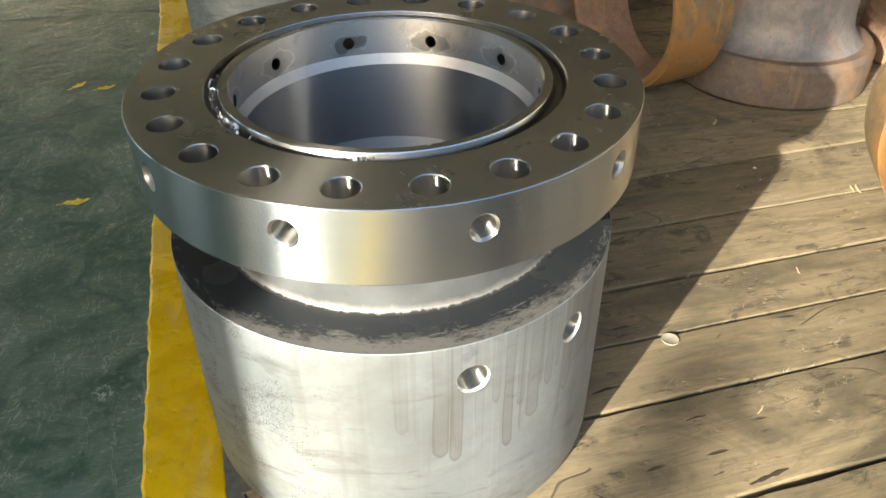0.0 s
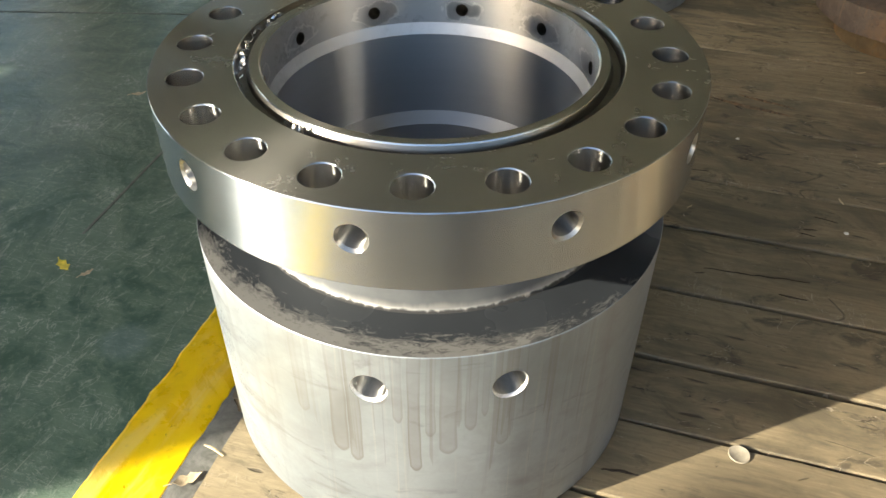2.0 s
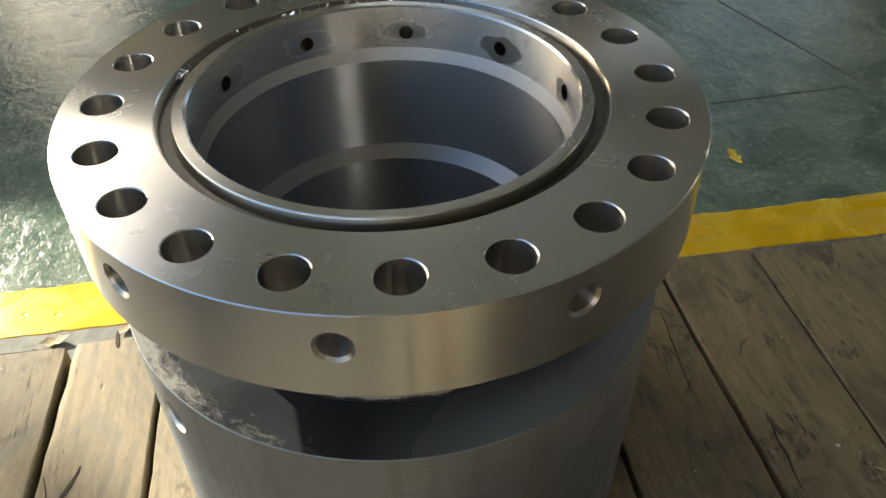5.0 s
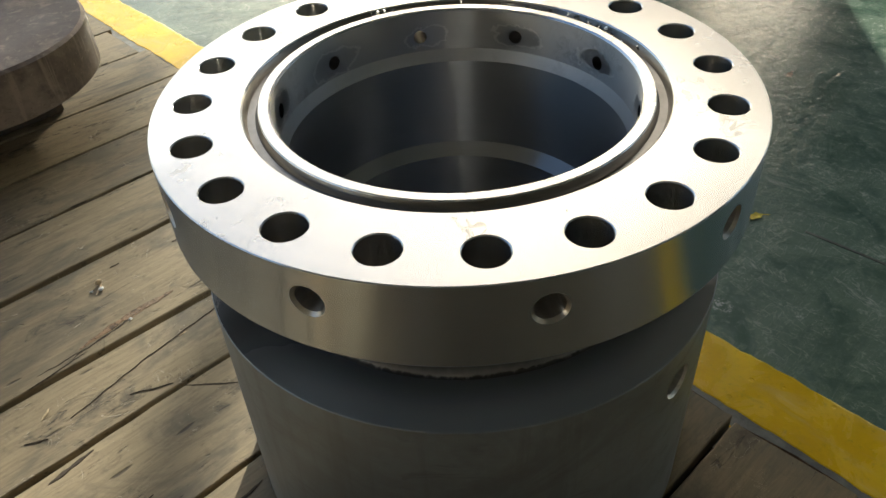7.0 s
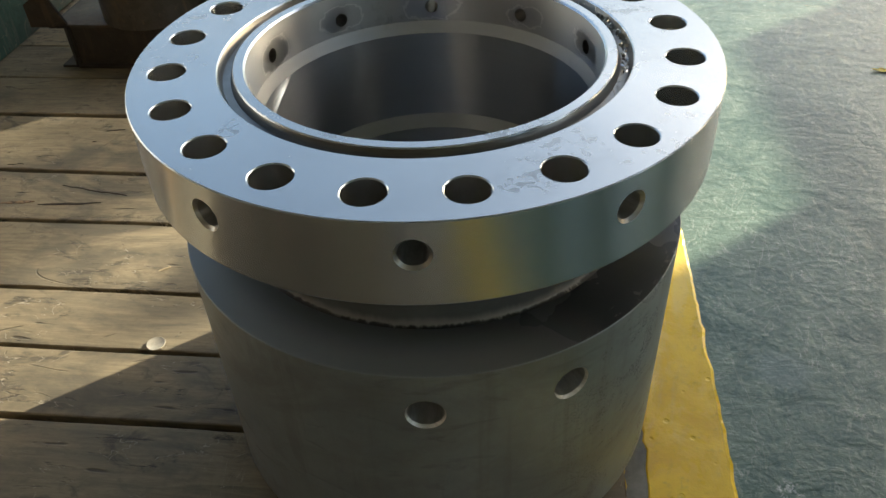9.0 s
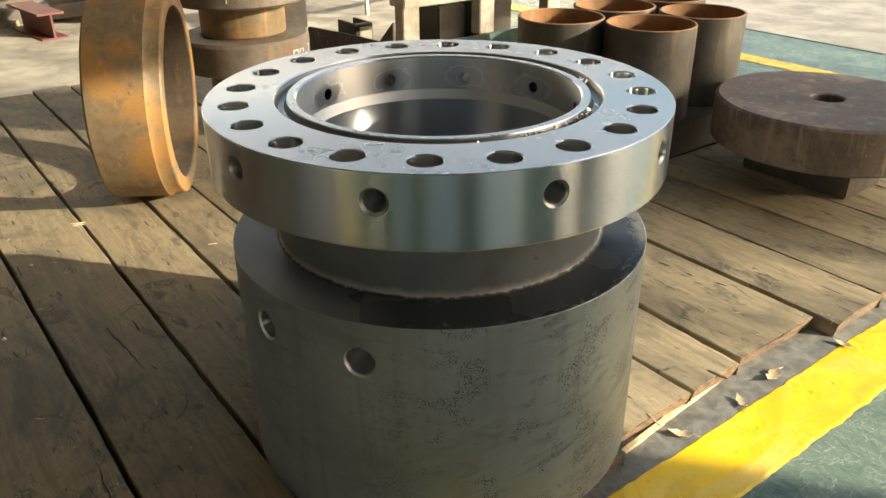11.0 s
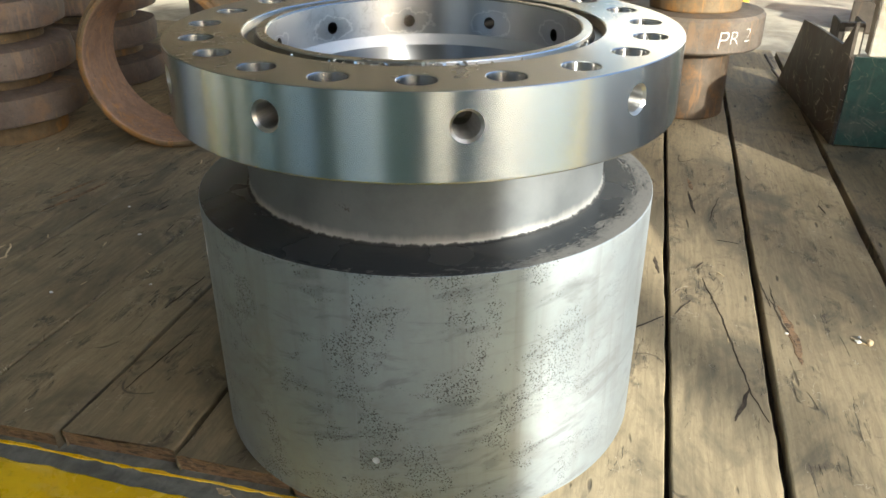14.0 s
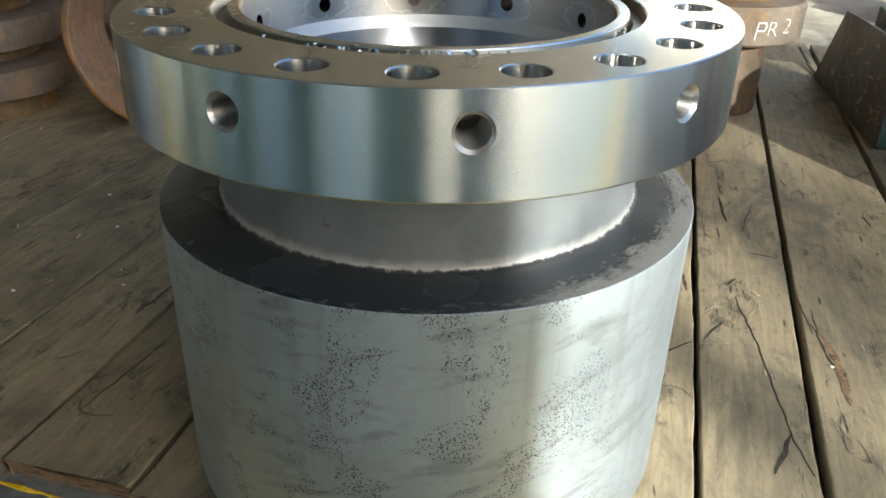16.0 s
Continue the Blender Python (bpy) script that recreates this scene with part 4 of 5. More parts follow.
d = Vector((math.cos(radians(183.8)), math.sin(radians(183.8)), 0))
z = Vector((0, 0, 0.174))
spindle(cut, d * 0.396 + z, d * 0.5 + z, [(0.004, 0), (0.0065, 0.004), (0.0065, 0.04)], 16)
DRILL = d * 0.40 + z
carve(body, cut)
for f in body.data.polygons:
    c = f.center
    r = math.hypot(c.x, c.y)
    out = (f.normal.x * c.x + f.normal.y * c.y) / max(r, 1e-6)
    in_port = False
    for q in PORTS:
        d = Vector((math.cos(radians(q)), math.sin(radians(q)), 0))
        way = c - Vector((0, 0, 0.4345))
        off = way - d * way.dot(d)
        in_port = in_port or (way.dot(d) > 0.13 and 0.0205 < off.length < 0.0298 and abs(f.normal.dot(off.normalized())) > 0.3)
    if in_port:
        f.material_index = 4 if r > 0.4035 and abs(out) > 0.2 else 3
    elif (c - DRILL).length < 0.0095 and r < 0.4075:
        f.material_index = 4
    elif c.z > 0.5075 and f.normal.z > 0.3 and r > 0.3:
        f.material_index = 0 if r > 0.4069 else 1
    elif r < 0.30 or (c.z > DECK + 0.02 and c.z < 0.5 and out < 0.9):
        f.material_index = 3 if r > 0.30 else 2
    else:
        f.material_index = 0
true_normals(body, (0.408, 0.232), [(Vector((0, 0, 0.4345)), Vector((math.cos(radians(a)), math.sin(radians(a)), 0)), 0.026) for a in PORTS])

random.seed(5)
bm = bmesh.new()
for k in range(80):
    a = radians(random.choice((random.gauss(214, 9), random.gauss(185, 6), random.gauss(190, 10), random.gauss(210, 5), random.gauss(262, 2))) + TURN + 10)
    r = 0.292 + random.uniform(-0.004, 0.005)
    m = Matrix.Translation((r * math.cos(a), r * math.sin(a), TOP - 0.010 + random.uniform(0, 0.009))) @ Euler([random.uniform(0, 6) for _ in range(3)]).to_matrix().to_4x4()
    s = random.uniform(0.0018, 0.0055)
    box(bm, (-s, -s * 0.45, -0.0004), (s, s * 0.45, 0.0004), m)
tagged(part("metal_swarf", bm, SWARF), "bright metal swarf chips caught in the ring groove", "swarf", kind="stuff")


# ---- other work on the deck ----
def standing_ring(label, r_out, r_in, half, at, face, lean, bevel, inside):
    """A ring on its edge; its near face looks along the azimuth `face`."""
    ob = thing("forged_ring", label, "ring", (at[0], at[1], DECK + 0.001), face, "standing rings")
    z = r_out * math.cos(radians(lean)) + half * abs(math.sin(radians(lean)))
    m = pose(0, 0, z, 0, 90 - lean, 0)
    bm = bmesh.new()
    lathe(bm, [(r_out, -half + 0.008), (r_out, half - bevel), (r_out - 0.007, half - bevel * 0.8), (r_out - 0.012, half - 0.004), (r_out - 0.016, half), (r_in + 0.004, half), (r_in, half - 0.005), (r_in, -half + 0.005), (r_in + 0.005, -half), (r_out - 0.008, -half)], 88, True, m, 0.004, at[0])
    bmesh.ops.recalc_face_normals(bm, faces=bm.faces)
    inv = m.inverted()
    for f in bm.faces:
        c = inv @ f.calc_center_median()
        if math.hypot(c.x, c.y) < r_in + 0.003:
            f.material_index = 1
    smooth(part("rim", bm, [RUST, inside], ob), 30)
    return ob


standing_ring("rust-orange forged steel ring standing on edge on the planks", 0.309, 0.277, 0.125, (1.257, 1.337), 190.8, 0.0, 0.016, RING_IN)
standing_ring("wide rusty forged ring with a stepped edge standing on the planks", 0.364, 0.295, 0.119, (1.652, 0.067), 241.6, -2.0, 0.05, RING_SHADED)


def forging(label, x, y, mats, turn=0):
    ob = thing("stepped_forging", label, "forging", (x, y, DECK), turn, "stepped forgings")
    turned("base", [(0.0, 0.001), (0.352, 0.001), (0.366, 0.016), (0.366, 0.150), (0.350, 0.172), (0.0, 0.172)], mats[0], ob, 80, False, wobble=0.02, seed=x)
    turned("stem", [(0.0, 0.172), (0.318, 0.172), (0.300, 0.185), (0.272, 0.225), (0.262, 0.28), (0.255, 0.56), (0.262, 0.60), (0.285, 0.625), (0.0, 0.625)], mats[1], ob, 80, False, wobble=0.015, seed=y)
    turned("head", [(0.0, 0.625), (0.305, 0.625), (0.318, 0.64), (0.318, 0.80), (0.300, 0.815), (0.0, 0.815)], mats[1], ob, 80, False, wobble=0.02, seed=x + 2)
    return ob


forging("grey and maroon stepped steel forging standing on its wide base", 1.776, 1.257, (MAROON, SCALE))
forging("pinkish brown stepped steel forging on the planks", 2.62, 1.20, (RING_IN, RING_IN), 40)


def blank(parent, z, r, h, seed):
    """A rough octagonal forged blank with rounded rims."""
    bm = bmesh.new()
    lathe(bm, [(0.0, z), (r - 0.03, z), (r - 0.006, z + 0.01), (r, z + h * 0.5), (r - 0.008, z + h - 0.012), (r - 0.05, z + h), (0.16, z + h + 0.004), (0.0, z + h + 0.004)], 40, False, None, 0.05, seed)
    bmesh.ops.recalc_face_normals(bm, faces=bm.faces)
    return smooth(part("blank", bm, MAROON, parent), 40)


def blank_stack(label, x, y, count, turn, foot=True):
    ob = thing("forging_stack", label, "forging", (x, y, DECK), turn, "stacks of forged blanks")
    z = 0.001
    if foot:
        turned("foot", [(0, 0.001), (0.215, 0.001), (0.22, 0.01), (0.22, 0.075), (0.21, 0.083), (0, 0.083)], RUST, ob, 48, False, wobble=0.02, seed=x)
        z = 0.083
    for k in range(count):
        blank(ob, z, 0.300 + 0.012 * math.sin(k * 2.3 + x), 0.118, x * 7 + k * 1.9)
        z += 0.122
        turned("spacer", [(0, z), (0.2, z), (0.2, z + 0.045), (0, z + 0.045)], RUST, ob, 40, False, wobble=0.05, seed=k)
        z += 0.045
    return ob


blank_stack("stack of rough brown forged steel blanks with spacers", 1.18, 2.078, 4, 10)
blank_stack("second stack of dark brown forged blanks on the planks", 2.02, 2.25, 3, 50, False)


def chalk_text(text, size, r, z, azimuth, parent):
    """Chalk letters wrapped onto a cylinder."""
    cu = bpy.data.curves.new("chalk_letter", "FONT")
    cu.body, cu.size, cu.extrude, cu.offset, cu.shear = text, size, 0.0, -0.0025, 0.1
    ob = bpy.data.objects.new("chalk_letter", cu)
    scene.collection.objects.link(ob)
    bpy.context.view_layer.update()
    me = bpy.data.meshes.new_from_object(ob.evaluated_get(bpy.context.evaluated_depsgraph_get()))
    bpy.data.objects.remove(ob)
    bm = bmesh.new()
    bm.from_mesh(me)
    bpy.data.meshes.remove(me)
    bmesh.ops.triangulate(bm, faces=bm.faces)
    bmesh.ops.subdivide_edges(bm, edges=bm.edges, cuts=1)
    wide = max(v.co.x for v in bm.verts)
    for v in bm.verts:
        a = radians(azimuth) + (v.co.x - wide / 2) / r
        h = v.co.y + 0.004 * noise.noise((v.co.x * 60, v.co.y * 60, 0))
        v.co = Vector(((r + 0.0015) * math.cos(a), (r + 0.0015) * math.sin(a), z + h))
    return part("chalk_letter", bm, CHALK, parent, "white chalk letter")


def flanged_hub(label, at, turn, marked, mats, tall=0.289, wide=0.165):
    ob = thing("flanged_hub", label, "forging", at, turn, "stacked hubs")
    turned("stem", [(0, 0.001), (wide - 0.005, 0.001), (wide, 0.008), (wide, tall), (0, tall)], mats[0], ob, 72, False, wobble=0.006, seed=at[2])
    rim = turned("rim", [(0, tall), (0.268, tall), (0.277, tall + 0.009), (0.277, tall + 0.123), (0.266, tall + 0.136), (0.17, tall + 0.139), (0, tall + 0.139)], mats[1], ob, 80, False, wobble=0.008, seed=at[2] + 4)
    for k, (letter, off) in enumerate((("P", -11.5), ("R", -2.0), ("2", 11.0))):
        chalk_text(letter, (0.098, 0.078, 0.078)[k], 0.278, tall + (0.026, 0.039, 0.046)[k], marked + off, rim)
    return ob


HUB = rusty("hub_scale", (0.165, 0.135, 0.108), (0.20, 0.125, 0.07), (0.085, 0.068, 0.058), 0.3, 0.2)
flanged_hub("rust-brown flanged hub with chalk lettering on its rim", (2.137, -0.529, DECK), 0, 214, (STEM, HUB))
flanged_hub("rusty flanged hub stacked on another, chalk lettered", (2.137, -0.529, DECK + 0.428), 0, 160, (RUST, HUB), 0.135, 0.18)

disc = thing("steel_disc", "dark rusty steel disc with a centre hole on a block", "disc", (0.248, -1.955, DECK))
turned("plate", [(0.056, 0.146), (0.380, 0.146), (0.391, 0.155), (0.391, 0.303), (0.380, 0.311), (0.062, 0.311), (0.056, 0.306)], DISC, disc, 88, wobble=0.006, seed=3)
bm = bmesh.new()
box(bm, (-0.2, -0.12, 0.001), (0.22, 0.12, 0.146), bevel=0.006)
part("block", bm, DARK, disc, "dark steel block under the disc")

spool2 = thing("grey_spool", "grey blasted steel spool body standing on the planks", "machine part", (0.0, 2.29, DECK))
turned("body", [(0.0, 0.001), (0.402, 0.001), (0.408, 0.007), (0.408, 0.462), (0.400, 0.468), (0.32, 0.47), (0.32, 0.60), (0.0, 0.60)], MATT, spool2, 120, False)


def pipe_piece(x, y, turn, marked=False):
    ob = thing("pipe_piece", "short dark steel pipe standing upright, rusty orange inside", "pipe", (x, y, 0.2115), turn, "pipe pieces")
    bm = bmesh.new()
    lathe(bm, [(0.165, 0), (0.176, 0), (0.176, 0.355), (0.174, 0.358), (0.167, 0.358), (0.165, 0.355)], 72)
    bmesh.ops.recalc_face_normals(bm, faces=bm.faces)
    for f in bm.faces:
        c = f.calc_center_median()
        if math.hypot(c.x, c.y) < 0.1755 and (c.z > 0.354 or math.hypot(c.x, c.y) < 0.168):
            f.material_index = 1
    tube = smooth(part("tube", bm, [PIPE, PIPE_IN], ob), 30)
    if marked:
        bm = bmesh.new()
        for k in range(5):
            a = radians(0)
            z0 = 0.008 + 0.019 * k
            for u in (-1, 0, 1):
                if (k + u) % 3:
                    r = 0.1775
                    b = radians(u * 5.2)
                    box(bm, (-0.001, -0.003, 0), (0.001, 0.003, 0.014), pose(r * math.cos(b), r * math.sin(b), z0, 0, 0, math.degrees(b)))
        part("paint_mark", bm, MARK, tube, "faded yellow stamped marks")
    return ob


for k, (x, y) in enumerate(((1.175, -1.491), (0.858, -1.668), (0.884, -2.024), (1.213, -1.850), (1.220, -2.205))):
    pipe_piece(x, y, 157 if k == 1 else 60 * k, k == 1)

SKID = rusty("skid_steel", (0.05, 0.042, 0.034), (0.075, 0.052, 0.036), (0.025, 0.02, 0.017), 0.3, 0.3, 0.6)
skid = thing("pipe_skid", "dark welded steel channel skid carrying pipe pieces", "skid", (0, 0, DECK))
bm = bmesh.new()
box(bm, (0.69, -2.44, 0.155), (1.50, -1.36, 0.165), bevel=0.002)
part("top_plate", bm, DARK, skid)
for x in (0.70, 1.46):
    bm = bmesh.new()
    box(bm, (x, -2.43, 0.001), (x + 0.008, -1.37, 0.155))
    box(bm, (x, -2.43, 0.001), (x + 0.06, -1.37, 0.009))
    box(bm, (x, -2.43, 0.147), (x + 0.06, -1.37, 0.155))
    part("channel", bm, SKID, skid)
bm = bmesh.new()
box(bm, (0.708, -1.398, 0.009), (1.455, -1.390, 0.155))
box(bm, (0.708, -1.398, 0.001), (1.455, -1.362, 0.009))
part("side_channel", bm, SKID, skid)
bm = bmesh.new()
plate(bm, [(1.44, 0.155), (1.58, 0.155), (1.58, 0.235), (1.50, 0.285)], 0.01)
bmesh.ops.translate(bm, verts=bm.verts, vec=(0, -1.37, 0))
part("gusset", bm, SKID, skid)

trough = thing("steel_trough", "worn teal steel trough with a bent brown side plate", "trough", (0, 0, DECK))
bm = bmesh.new()
plate(bm, [(-2.3, 0.006), (-1.082, 0.006), (-1.086, 0.333), (-2.3, 0.345)], 0.01)
bmesh.ops.transform(bm, matrix=Matrix.Translation((1.79, 0, 0)) @ pose(0, 0, 0, 0, 0, 90), verts=bm.verts)
part("front_panel", bm, TEAL, trough, "worn teal painted front panel")
SIDE = Matrix.Translation((1.782, -1.078, 0)) @ pose(0, 0, 0, 0, 0, 5.2)
bm = bmesh.new()
plate(bm, [(0, 0.004), (0.93, 0.004), (0.80, 0.17), (0.675, 0.34), (0.40, 0.352), (0.10, 0.357), (0, 0.454)], 0.012)
bmesh.ops.transform(bm, matrix=SIDE, verts=bm.verts)
part("side_plate", bm, SCRATCHED, trough, "bent brown steel side plate with pale scratches")
bm = bmesh.new()
for (x0, z0), (x1, z1) in (((0.0, 0.006), (0.93, 0.006)), ((0.93, 0.006), (1.12, 0.014)), ((1.12, 0.014), (1.30, 0.045))):
    rod(bm, SIDE @ Vector((x0, -0.004, z0)), SIDE @ Vector((x1, -0.004 + 0.03 * max(0, x1 - 0.93), z1)), 0.006, 8)
part("bottom_lip", bm, DARK, trough, "dark bent lip along the bottom edge")
bm = bmesh.new()
box(bm, (2.13, -1.18, 0.005), (2.16, -1.085, 0.39), bevel=0.003)
box(bm, (2.16, -1.18, 0.23), (2.30, -1.17, 0.39), bevel=0.003)
box(bm, (2.16, -1.095, 0.23), (2.30, -1.085, 0.39), bevel=0.003)
bracket = part("bracket", bm, SKID, trough, "dark channel bracket behind the side plate")
bm = bmesh.new()
box(bm, (2.124, -1.172, 0.27), (2.1295, -1.105, 0.375), bevel=0.002)
part("web", bm, PALE, bracket, "dusty pale web of the bracket")
for x0, y0, x1, y1, h in ((2.52, -2.06, 2.95, -1.86, 0.33), (2.35, -2.27, 2.75, -2.12, 0.37)):
    bm = bmesh.new()
    box(bm, (x0, y0, 0.031), (x1, y1, h), bevel=0.01)
    box(bm, (x0 + 0.03, y0 + 0.03, h), (x1 - 0.12, y1 - 0.04, h + 0.025), bevel=0.006)
    part("machine_block", bm, SKID, trough, "dark greasy steel block lying inside")
bm = bmesh.new()
box(bm, (1.79, -2.3, 0.02), (3.0, -1.08, 0.03))
part("bottom_plate", bm, DARK, trough)
for y in (-1.22, -1.66, -2.1):
    bm = bmesh.new()
    box(bm, (1.792, y, 0.335), (1.86, y + 0.09, 0.51), bevel=0.004)
    part("post", bm, PALE, trough)
bm = bmesh.new()
box(bm, (1.775, -2.75, 0.505), (1.895, -1.125, 0.62), bevel=0.005)
part("top_beam", bm, PALE, trough, "dusty grey steel top beam")

# ---- farther off ----
rack = thing("guard_rail", "thin white steel guard rail standing on the floor", "rail", (4.84, 0.28, 0.0), 63.5)
bm = bmesh.new()
box(bm, (0, -0.02, 0.07), (1.1, 0.02, 0.11), bevel=0.004)
part("lower_rail", bm, WHITE, rack)
bm = bmesh.new()
box(bm, (0, -0.02, 0.9), (1.1, 0.02, 0.94), bevel=0.004)
part("upper_rail", bm, WHITE, rack)
for x in (0.0, 1.06):
    bm = bmesh.new()
    box(bm, (x - 0.018, -0.018, 0.0005), (x + 0.018, 0.018, 0.9), bevel=0.004)
    part("post", bm, WHITE, rack)
for x in (0.3, 0.55, 0.82):
    bm = bmesh.new()
    rod(bm, (x, 0, 0.11), (x, 0, 0.9), 0.008, 10)
    part("bar", bm, WHITE, rack)

deck2 = tagged(new("pavement_2"), "second timber plank deck farther across the floor", "deck", kind="structure")
for k in range(12):
    y = -0.2 + 0.27 * k
    bm = bmesh.new()
    box(bm, (5.55, y, 0.001), (9.0, y + 0.228, 0.05), bevel=0.004)
    part("plank", bm, [WOOD, WOOD_END], deck2)

fence = thing("white_railing", "white painted steel railing grid on the floor", "railing", (4.30, -2.45, 0.0), -73)
for z in (0.12, 0.85):
    bm = bmesh.new()
    box(bm, (0, -0.02, z), (2.6, 0.02, z + 0.04), bevel=0.004)
    part("rail", bm, WHITE, fence)
for k in range(14):
    bm = bmesh.new()
    low = 0.0005 if k % 6 == 0 else 0.16
    box(bm, (0.02 + 0.19 * k, -0.012, low), (0.05 + 0.19 * k, 0.012, 0.85), bevel=0.003)
    part("bar", bm, WHITE, fence)

beam = thing("red_beam", "long red painted steel beam lying on the floor", "beam", (4.9, -0.3, 0.0), 8)
bm = bmesh.new()
box(bm, (0, -0.09, 0.001), (0.014 + 0.6, 0.09, 0.015))
box(bm, (0, -0.006, 0.015), (0.6, 0.006, 0.17))
box(bm, (0, -0.09, 0.17), (0.6, 0.09, 0.185))
part("beam_section", bm, RED, beam)

def offcut(x, y, turn, size, tilt, mat, label):
    """A heavy steel offcut lying on the floor."""
    ob = thing("steel_offcut", label, "offcut", (x, y, 0.005), turn, "steel offcuts")
    a, b, h = size
    bm = bmesh.new()
    box(bm, (-a, -b, 0.001), (a, b, h), bevel=0.008)
    bmesh.ops.transform(bm, matrix=pose(0, 0, a * math.sin(radians(tilt)), 0, tilt, 0), verts=bm.verts)
    part("slab", bm, mat, ob)
    bm = bmesh.new()
    box(bm, (-a * 0.5, -b * 0.4, h + 0.001), (a * 0.4, b * 0.5, h * 1.4 + 0.02), bevel=0.006)
    bmesh.ops.transform(bm, matrix=pose(0, 0, a * math.sin(radians(tilt)), 0, tilt, 0), verts=bm.verts)
    part("lug", bm, DARK, ob)
    return ob


for x, y, turn, size, tilt, mat in ((5.6, -0.62, 50, (0.35, 0.22, 0.10), 6, DARK), (4.48, -1.82, -20, (0.30, 0.16, 0.20), 0, DARK), (5.9, -0.1, 20, (0.3, 0.16, 0.18), 0, DARK)):
    offcut(x, y, turn, size, tilt, mat, "dark rusty steel offcut lying on the dusty floor")

stack = thing("plate_stack", "stack of red primed steel plates on dark battens", "steel plates", (6.45, -1.75, 0.004), 76)
for k, x in enumerate((-0.45, 0.5)):
    bm = bmesh.new()
    box(bm, (x - 0.05, -0.34, 0.001), (x + 0.05, 0.34, 0.07), bevel=0.004)
    part("batten", bm, DARK, stack)
for k, (a, b, h, skew) in enumerate(((0.80, 0.36, 0.075, 0), (0.76, 0.33, 0.06, 2.5), (0.82, 0.35, 0.085, -1.5), (0.70, 0.30, 0.06, 3))):
    bm = bmesh.new()
    z = 0.071 + 0.086 * k
    box(bm, (-a, -b, z), (a, b, z + h), pose(0.03 * k, 0.02 * k, 0, 0, 0, skew), 0.004)
    part("steel_plate", bm, PRIMER, stack)
post = thing("yellow_post", "yellow painted steel post on the dusty floor", "post", (5.35, -0.98, 0.004))
bm = bmesh.new()
box(bm, (-0.035, -0.035, 0.012), (0.035, 0.035, 1.1), bevel=0.006)
part("shaft", bm, POST, post)
bm = bmesh.new()
box(bm, (-0.08, -0.08, 0.001), (0.08, 0.08, 0.012), bevel=0.002)
part("foot_plate", bm, POST, post)

# ---- small things ----
def leaf(x, y, z, size, turn, mat, label, curl=0.25):
    ob = thing("fallen_leaf", label, "leaf", (x, y, z + 0.001), turn, "fallen leaves")
    bm = bmesh.new()
    rows = []
    for k in range(9):
        t = k / 8
        w = size * 0.22 * (1 + 0.35 * math.sin(k * 2.1 + x * 9)) * math.sin(math.pi * min(1, t * 1.02)) ** 0.8 * (1.1 - 0.45 * t)
        up = size * curl * (t - 0.45) ** 2
        rows.append([bm.verts.new((size * (t - 0.5), s * w, up + abs(s) * w * 0.25 + h)) for s, h in ((-1, 0), (0, 0), (1, 0))])
    for p, q in zip(rows, rows[1:]):
        for k in range(2):
            bm.faces.new((p[k], q[k], q[k + 1], p[k + 1]))
    bmesh.ops.remove_doubles(bm, verts=bm.verts, dist=0.0003)
    bmesh.ops.solidify(bm, geom=bm.faces[:], thickness=0.0008)
    low = min(v.co.z for v in bm.verts)
    bmesh.ops.translate(bm, verts=bm.verts, vec=(0, 0, -low))
    smooth(part("blade", bm, mat, ob), 60)
    bm = bmesh.new()
    rod(bm, (-size * 0.5, 0, size * curl * 0.1 + 0.001), (-size * 0.78, size * 0.06, 0.001), 0.0009, 6)
    part("stalk", bm, mat, ob)
    return ob


YL, DL = "yellow fallen leaf lying on the green floor", "dry brown fallen leaf beside the planks"
for x, y, s, a in ((-0.791, 1.062, 0.062, 0), (-0.757, 1.931, 0.055, 10), (-0.865, 1.985, 0.05, 40), (-1.012, 0.072, 0.046, -30), (-2.13, 0.513, 0.07, 20), (-1.344, -1.514, 0.05, 0)):
    leaf(x, y, 0, s * 1.3, a, LEAF, YL, 0.4)
for x, y, s, a in ((-0.935, 0.063, 0.035, 60), (-0.372, -0.393, 0.06, 40), (-0.372, -0.750, 0.07, 100), (-0.404, -1.023, 0.05, 10), (-1.342, 0.904, 0.05, 30), (-1.795, -0.234, 0.045, 10), (-0.385, -0.60, 0.05, -30), (-0.380, 0.28, 0.035, 80)):
    leaf(x, y, 0.004, s, a, DRY, DL, 0.6)


def splinter(x, y, z, size, turn, seed):
    ob = thing("wood_splinter", "pale fresh wood splinter lying on the planks", "splinter", (x, y, z), turn, "wood splinters")
    bm = bmesh.new()
    n = 4
    rows = []
    for k in range(n + 1):
        t = k / n
        w = min(size * 0.09, 0.0035) * (0.35 + 0.65 * math.sin(math.pi * (0.1 + 0.8 * t))) * (1 + 0.6 * noise.noise((seed, k * 1.7, 0)))
        y0 = size * 0.12 * noise.noise((seed, t * 2, 4))
        rows.append([bm.verts.new((size * (t - 0.5), y0 + u * w, 0.0005 + h * w * 0.7)) for u, h in ((-1, 0), (-0.4, 1), (0.7, 0.8), (1, 0))])
    for p, q in zip(rows, rows[1:]):
        for k in range(4):
            j = (k + 1) % 4
            bm.faces.new((p[k], q[k], q[j], p[j]))
    bm.faces.new(rows[0])
    bm.faces.new(rows[-1][::-1])
    bmesh.ops.recalc_face_normals(bm, faces=bm.faces)
    part("sliver", bm, CHIP, ob)
    return ob


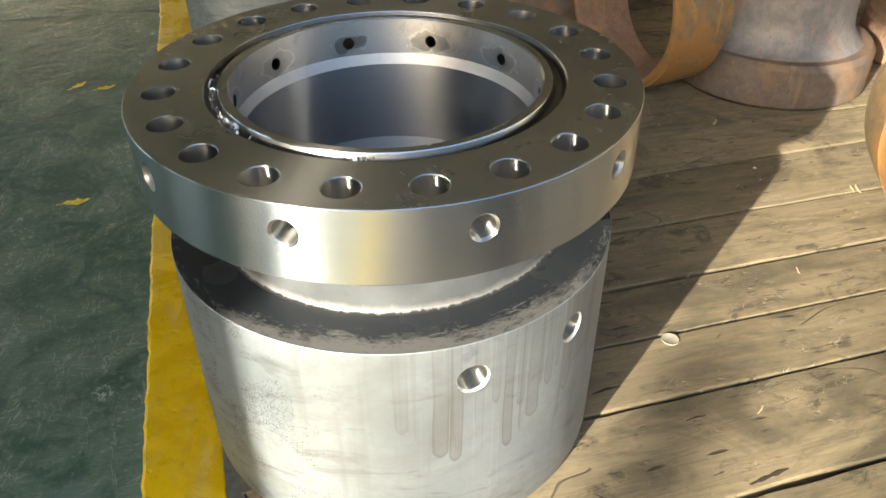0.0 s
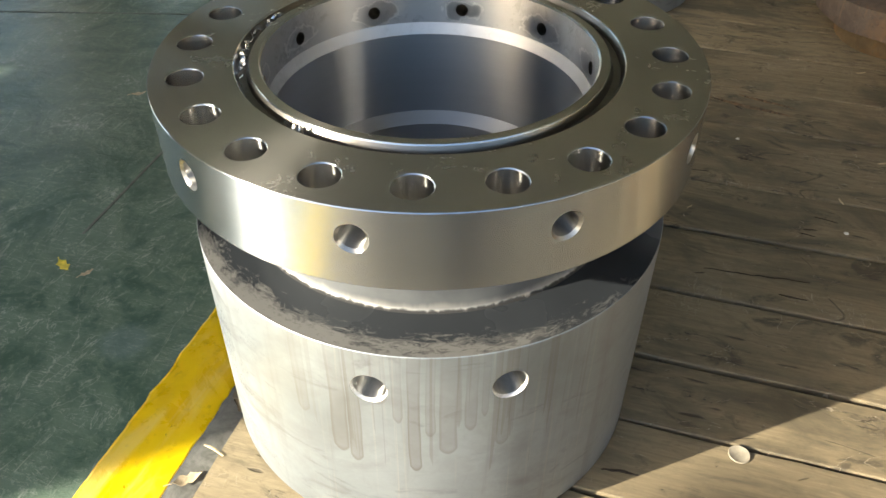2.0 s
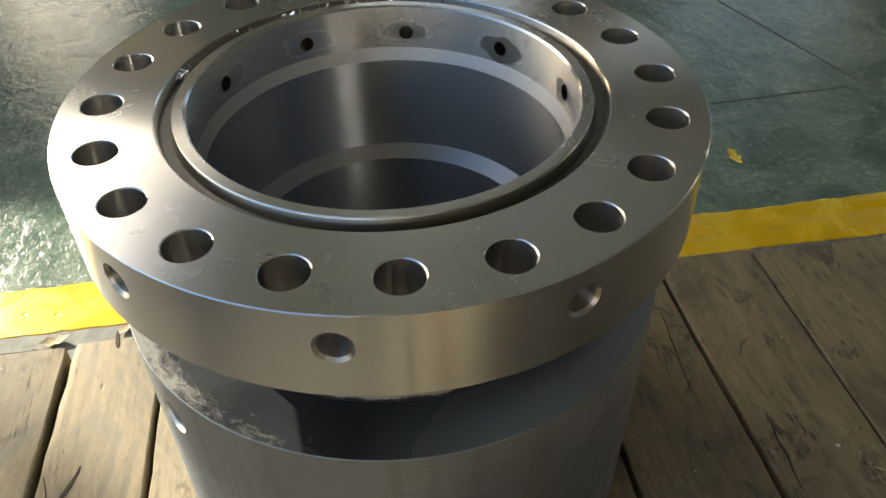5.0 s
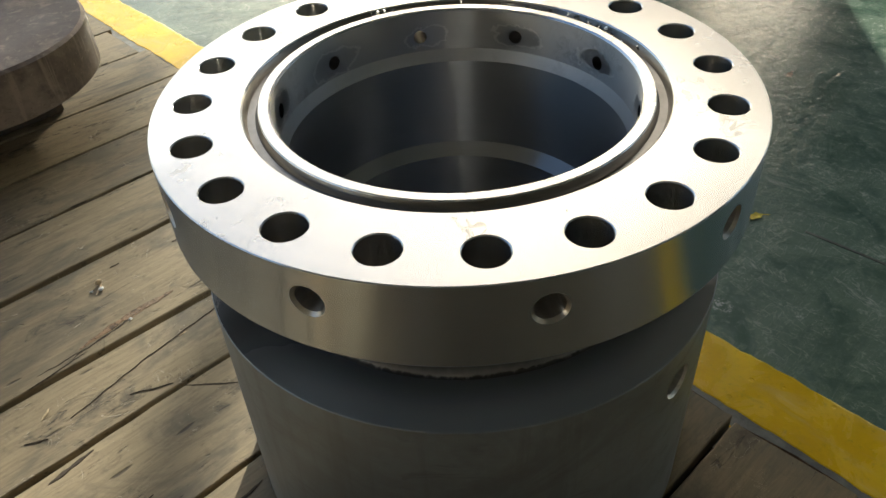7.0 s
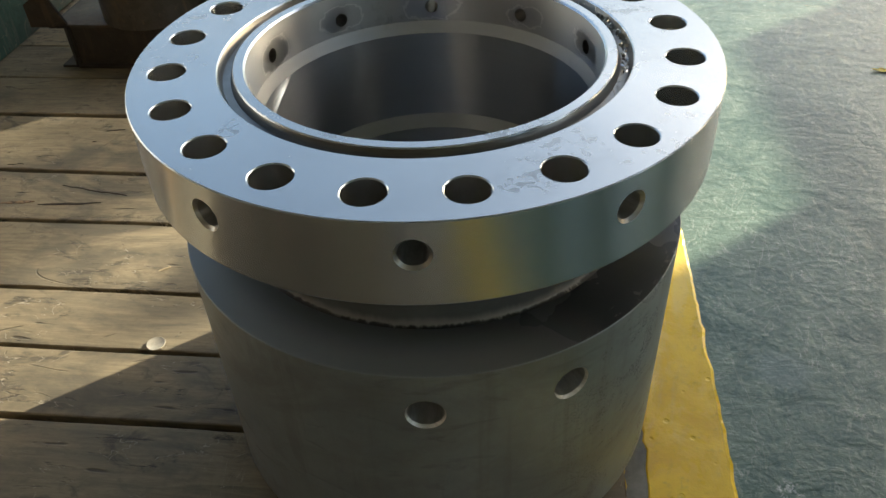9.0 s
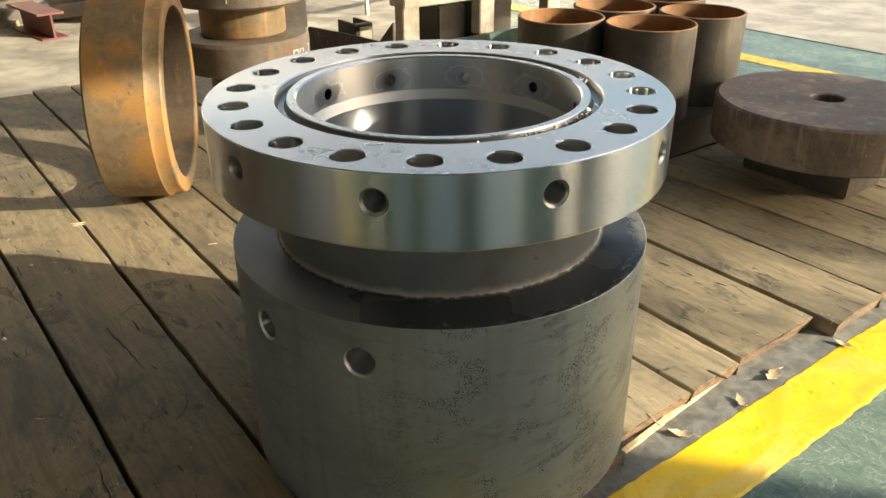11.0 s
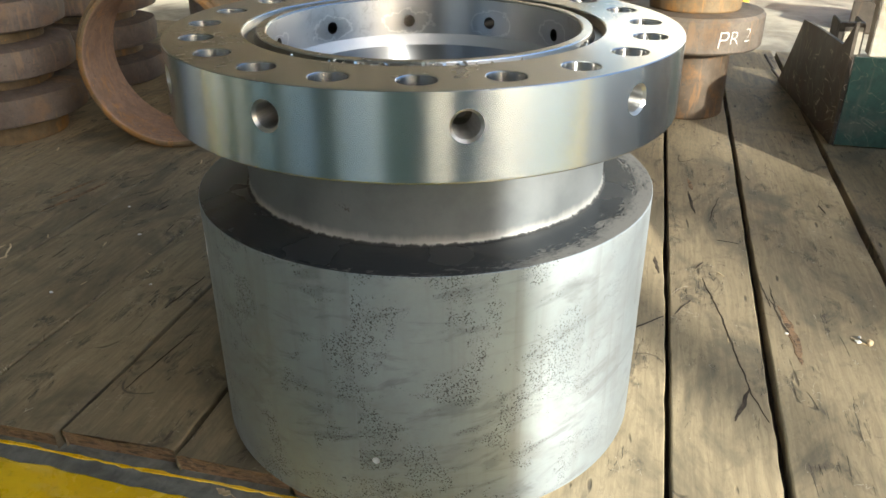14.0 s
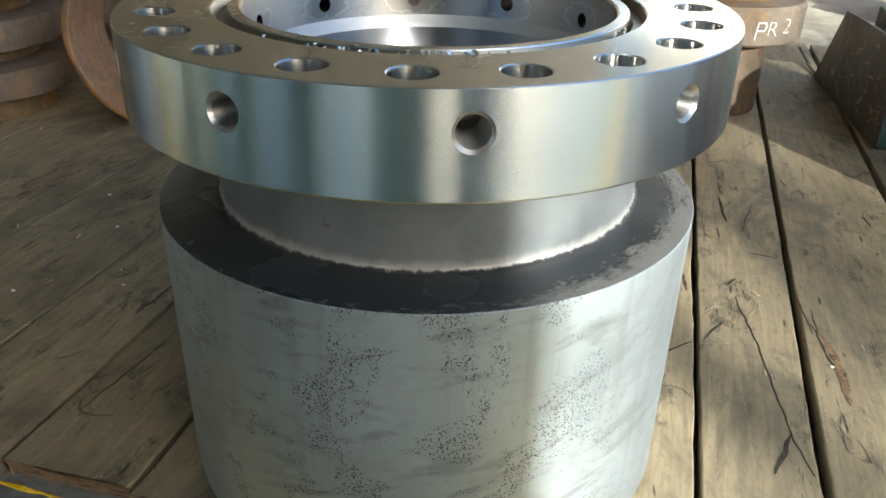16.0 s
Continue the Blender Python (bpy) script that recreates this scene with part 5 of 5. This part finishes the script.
def crumb(x, y, size, seed):
    ob = thing("paint_flake", "small white crumb lying on the planks", "flake", (x, y, DECK + 0.001), seed * 50, "white flakes")
    bm = bmesh.new()
    bmesh.ops.create_icosphere(bm, subdivisions=2, radius=size)
    for v in bm.verts:
        v.co *= 1 + 0.7 * noise.noise(v.co * (0.9 / size) + Vector((seed * 7, 0, 0)))
        v.co.z = v.co.z * 0.45
    low = min(v.co.z for v in bm.verts)
    bmesh.ops.translate(bm, verts=bm.verts, vec=(0, 0, -low))
    part("crumb", bm, CHALK, ob)


for k, (x, y, size) in enumerate(((0.362, -0.903, 0.007), (0.385, -0.91, 0.004), (0.361, -0.752, 0.004), (0.45, 1.0, 0.005), (0.1, 1.02, 0.005), (0.62, 1.15, 0.005), (0.2, 0.8, 0.004), (0.9, 0.75, 0.006), (1.3, 0.6, 0.005))):
    crumb(x, y, size, k)

random.seed(11)
spots = [(1.351, 0.919, 0.05), (1.514, 0.407, 0.04), (0.366, -0.908, 0.045), (1.036, 1.140, 0.04), (1.807, -0.425, 0.09), (1.027, 1.733, 0.035), (0.284, 1.334, 0.03),
    (0.031, 1.318, 0.09), (0.11, 1.312, 0.11), (0.193, 1.303, 0.12), (0.27, 1.298, 0.09), (0.12, 1.25, 0.08), (0.06, 1.27, 0.05), (0.183, 1.816, 0.14), (0.375, 1.062, 0.025), (-0.336, -0.340, 0.05), (0.163, 0.972, 0.02), (0.377, 1.254, 0.025),
    (1.531, 0.404, 0.05), (0.5, 0.75, 0.02), (0.26, 0.85, 0.02), (0.35, 0.9, 0.015), (0.9, 0.9, 0.03), (0.62, -0.62, 0.03), (0.3, -0.62, 0.02), (0.72, -0.3, 0.03), (1.1, 0.1, 0.03)]
for k, (x, y, s) in enumerate(spots):
    splinter(x, y, DECK + 0.001, s, random.uniform(-35, 35) + (0 if s > 0.07 else random.uniform(0, 90)), k * 1.3)

cap = thing("plastic_cap", "small round clear plastic cap lying flat on the planks", "cap", (0.642, -0.050, DECK + 0.0016))
turned("shell", [(0, 0.0003), (0.0195, 0.0003), (0.0208, 0.0012), (0.0208, 0.0030), (0.0196, 0.0036), (0.0180, 0.0028), (0, 0.0026)], CLEAR, cap, 40, False)

lump = thing("wood_chip", "small pale broken chip of wood on the planks", "chip", (0.357, -0.924, DECK + 0.001), 20)
bm = bmesh.new()
bmesh.ops.create_icosphere(bm, subdivisions=2, radius=0.007)
for v in bm.verts:
    v.co *= 1 + 0.8 * noise.noise(v.co * 110 + Vector((3, 0, 0)))
bmesh.ops.translate(bm, verts=bm.verts, vec=(0, 0, -min(v.co.z for v in bm.verts)))
part("chip", bm, CHIP, lump)
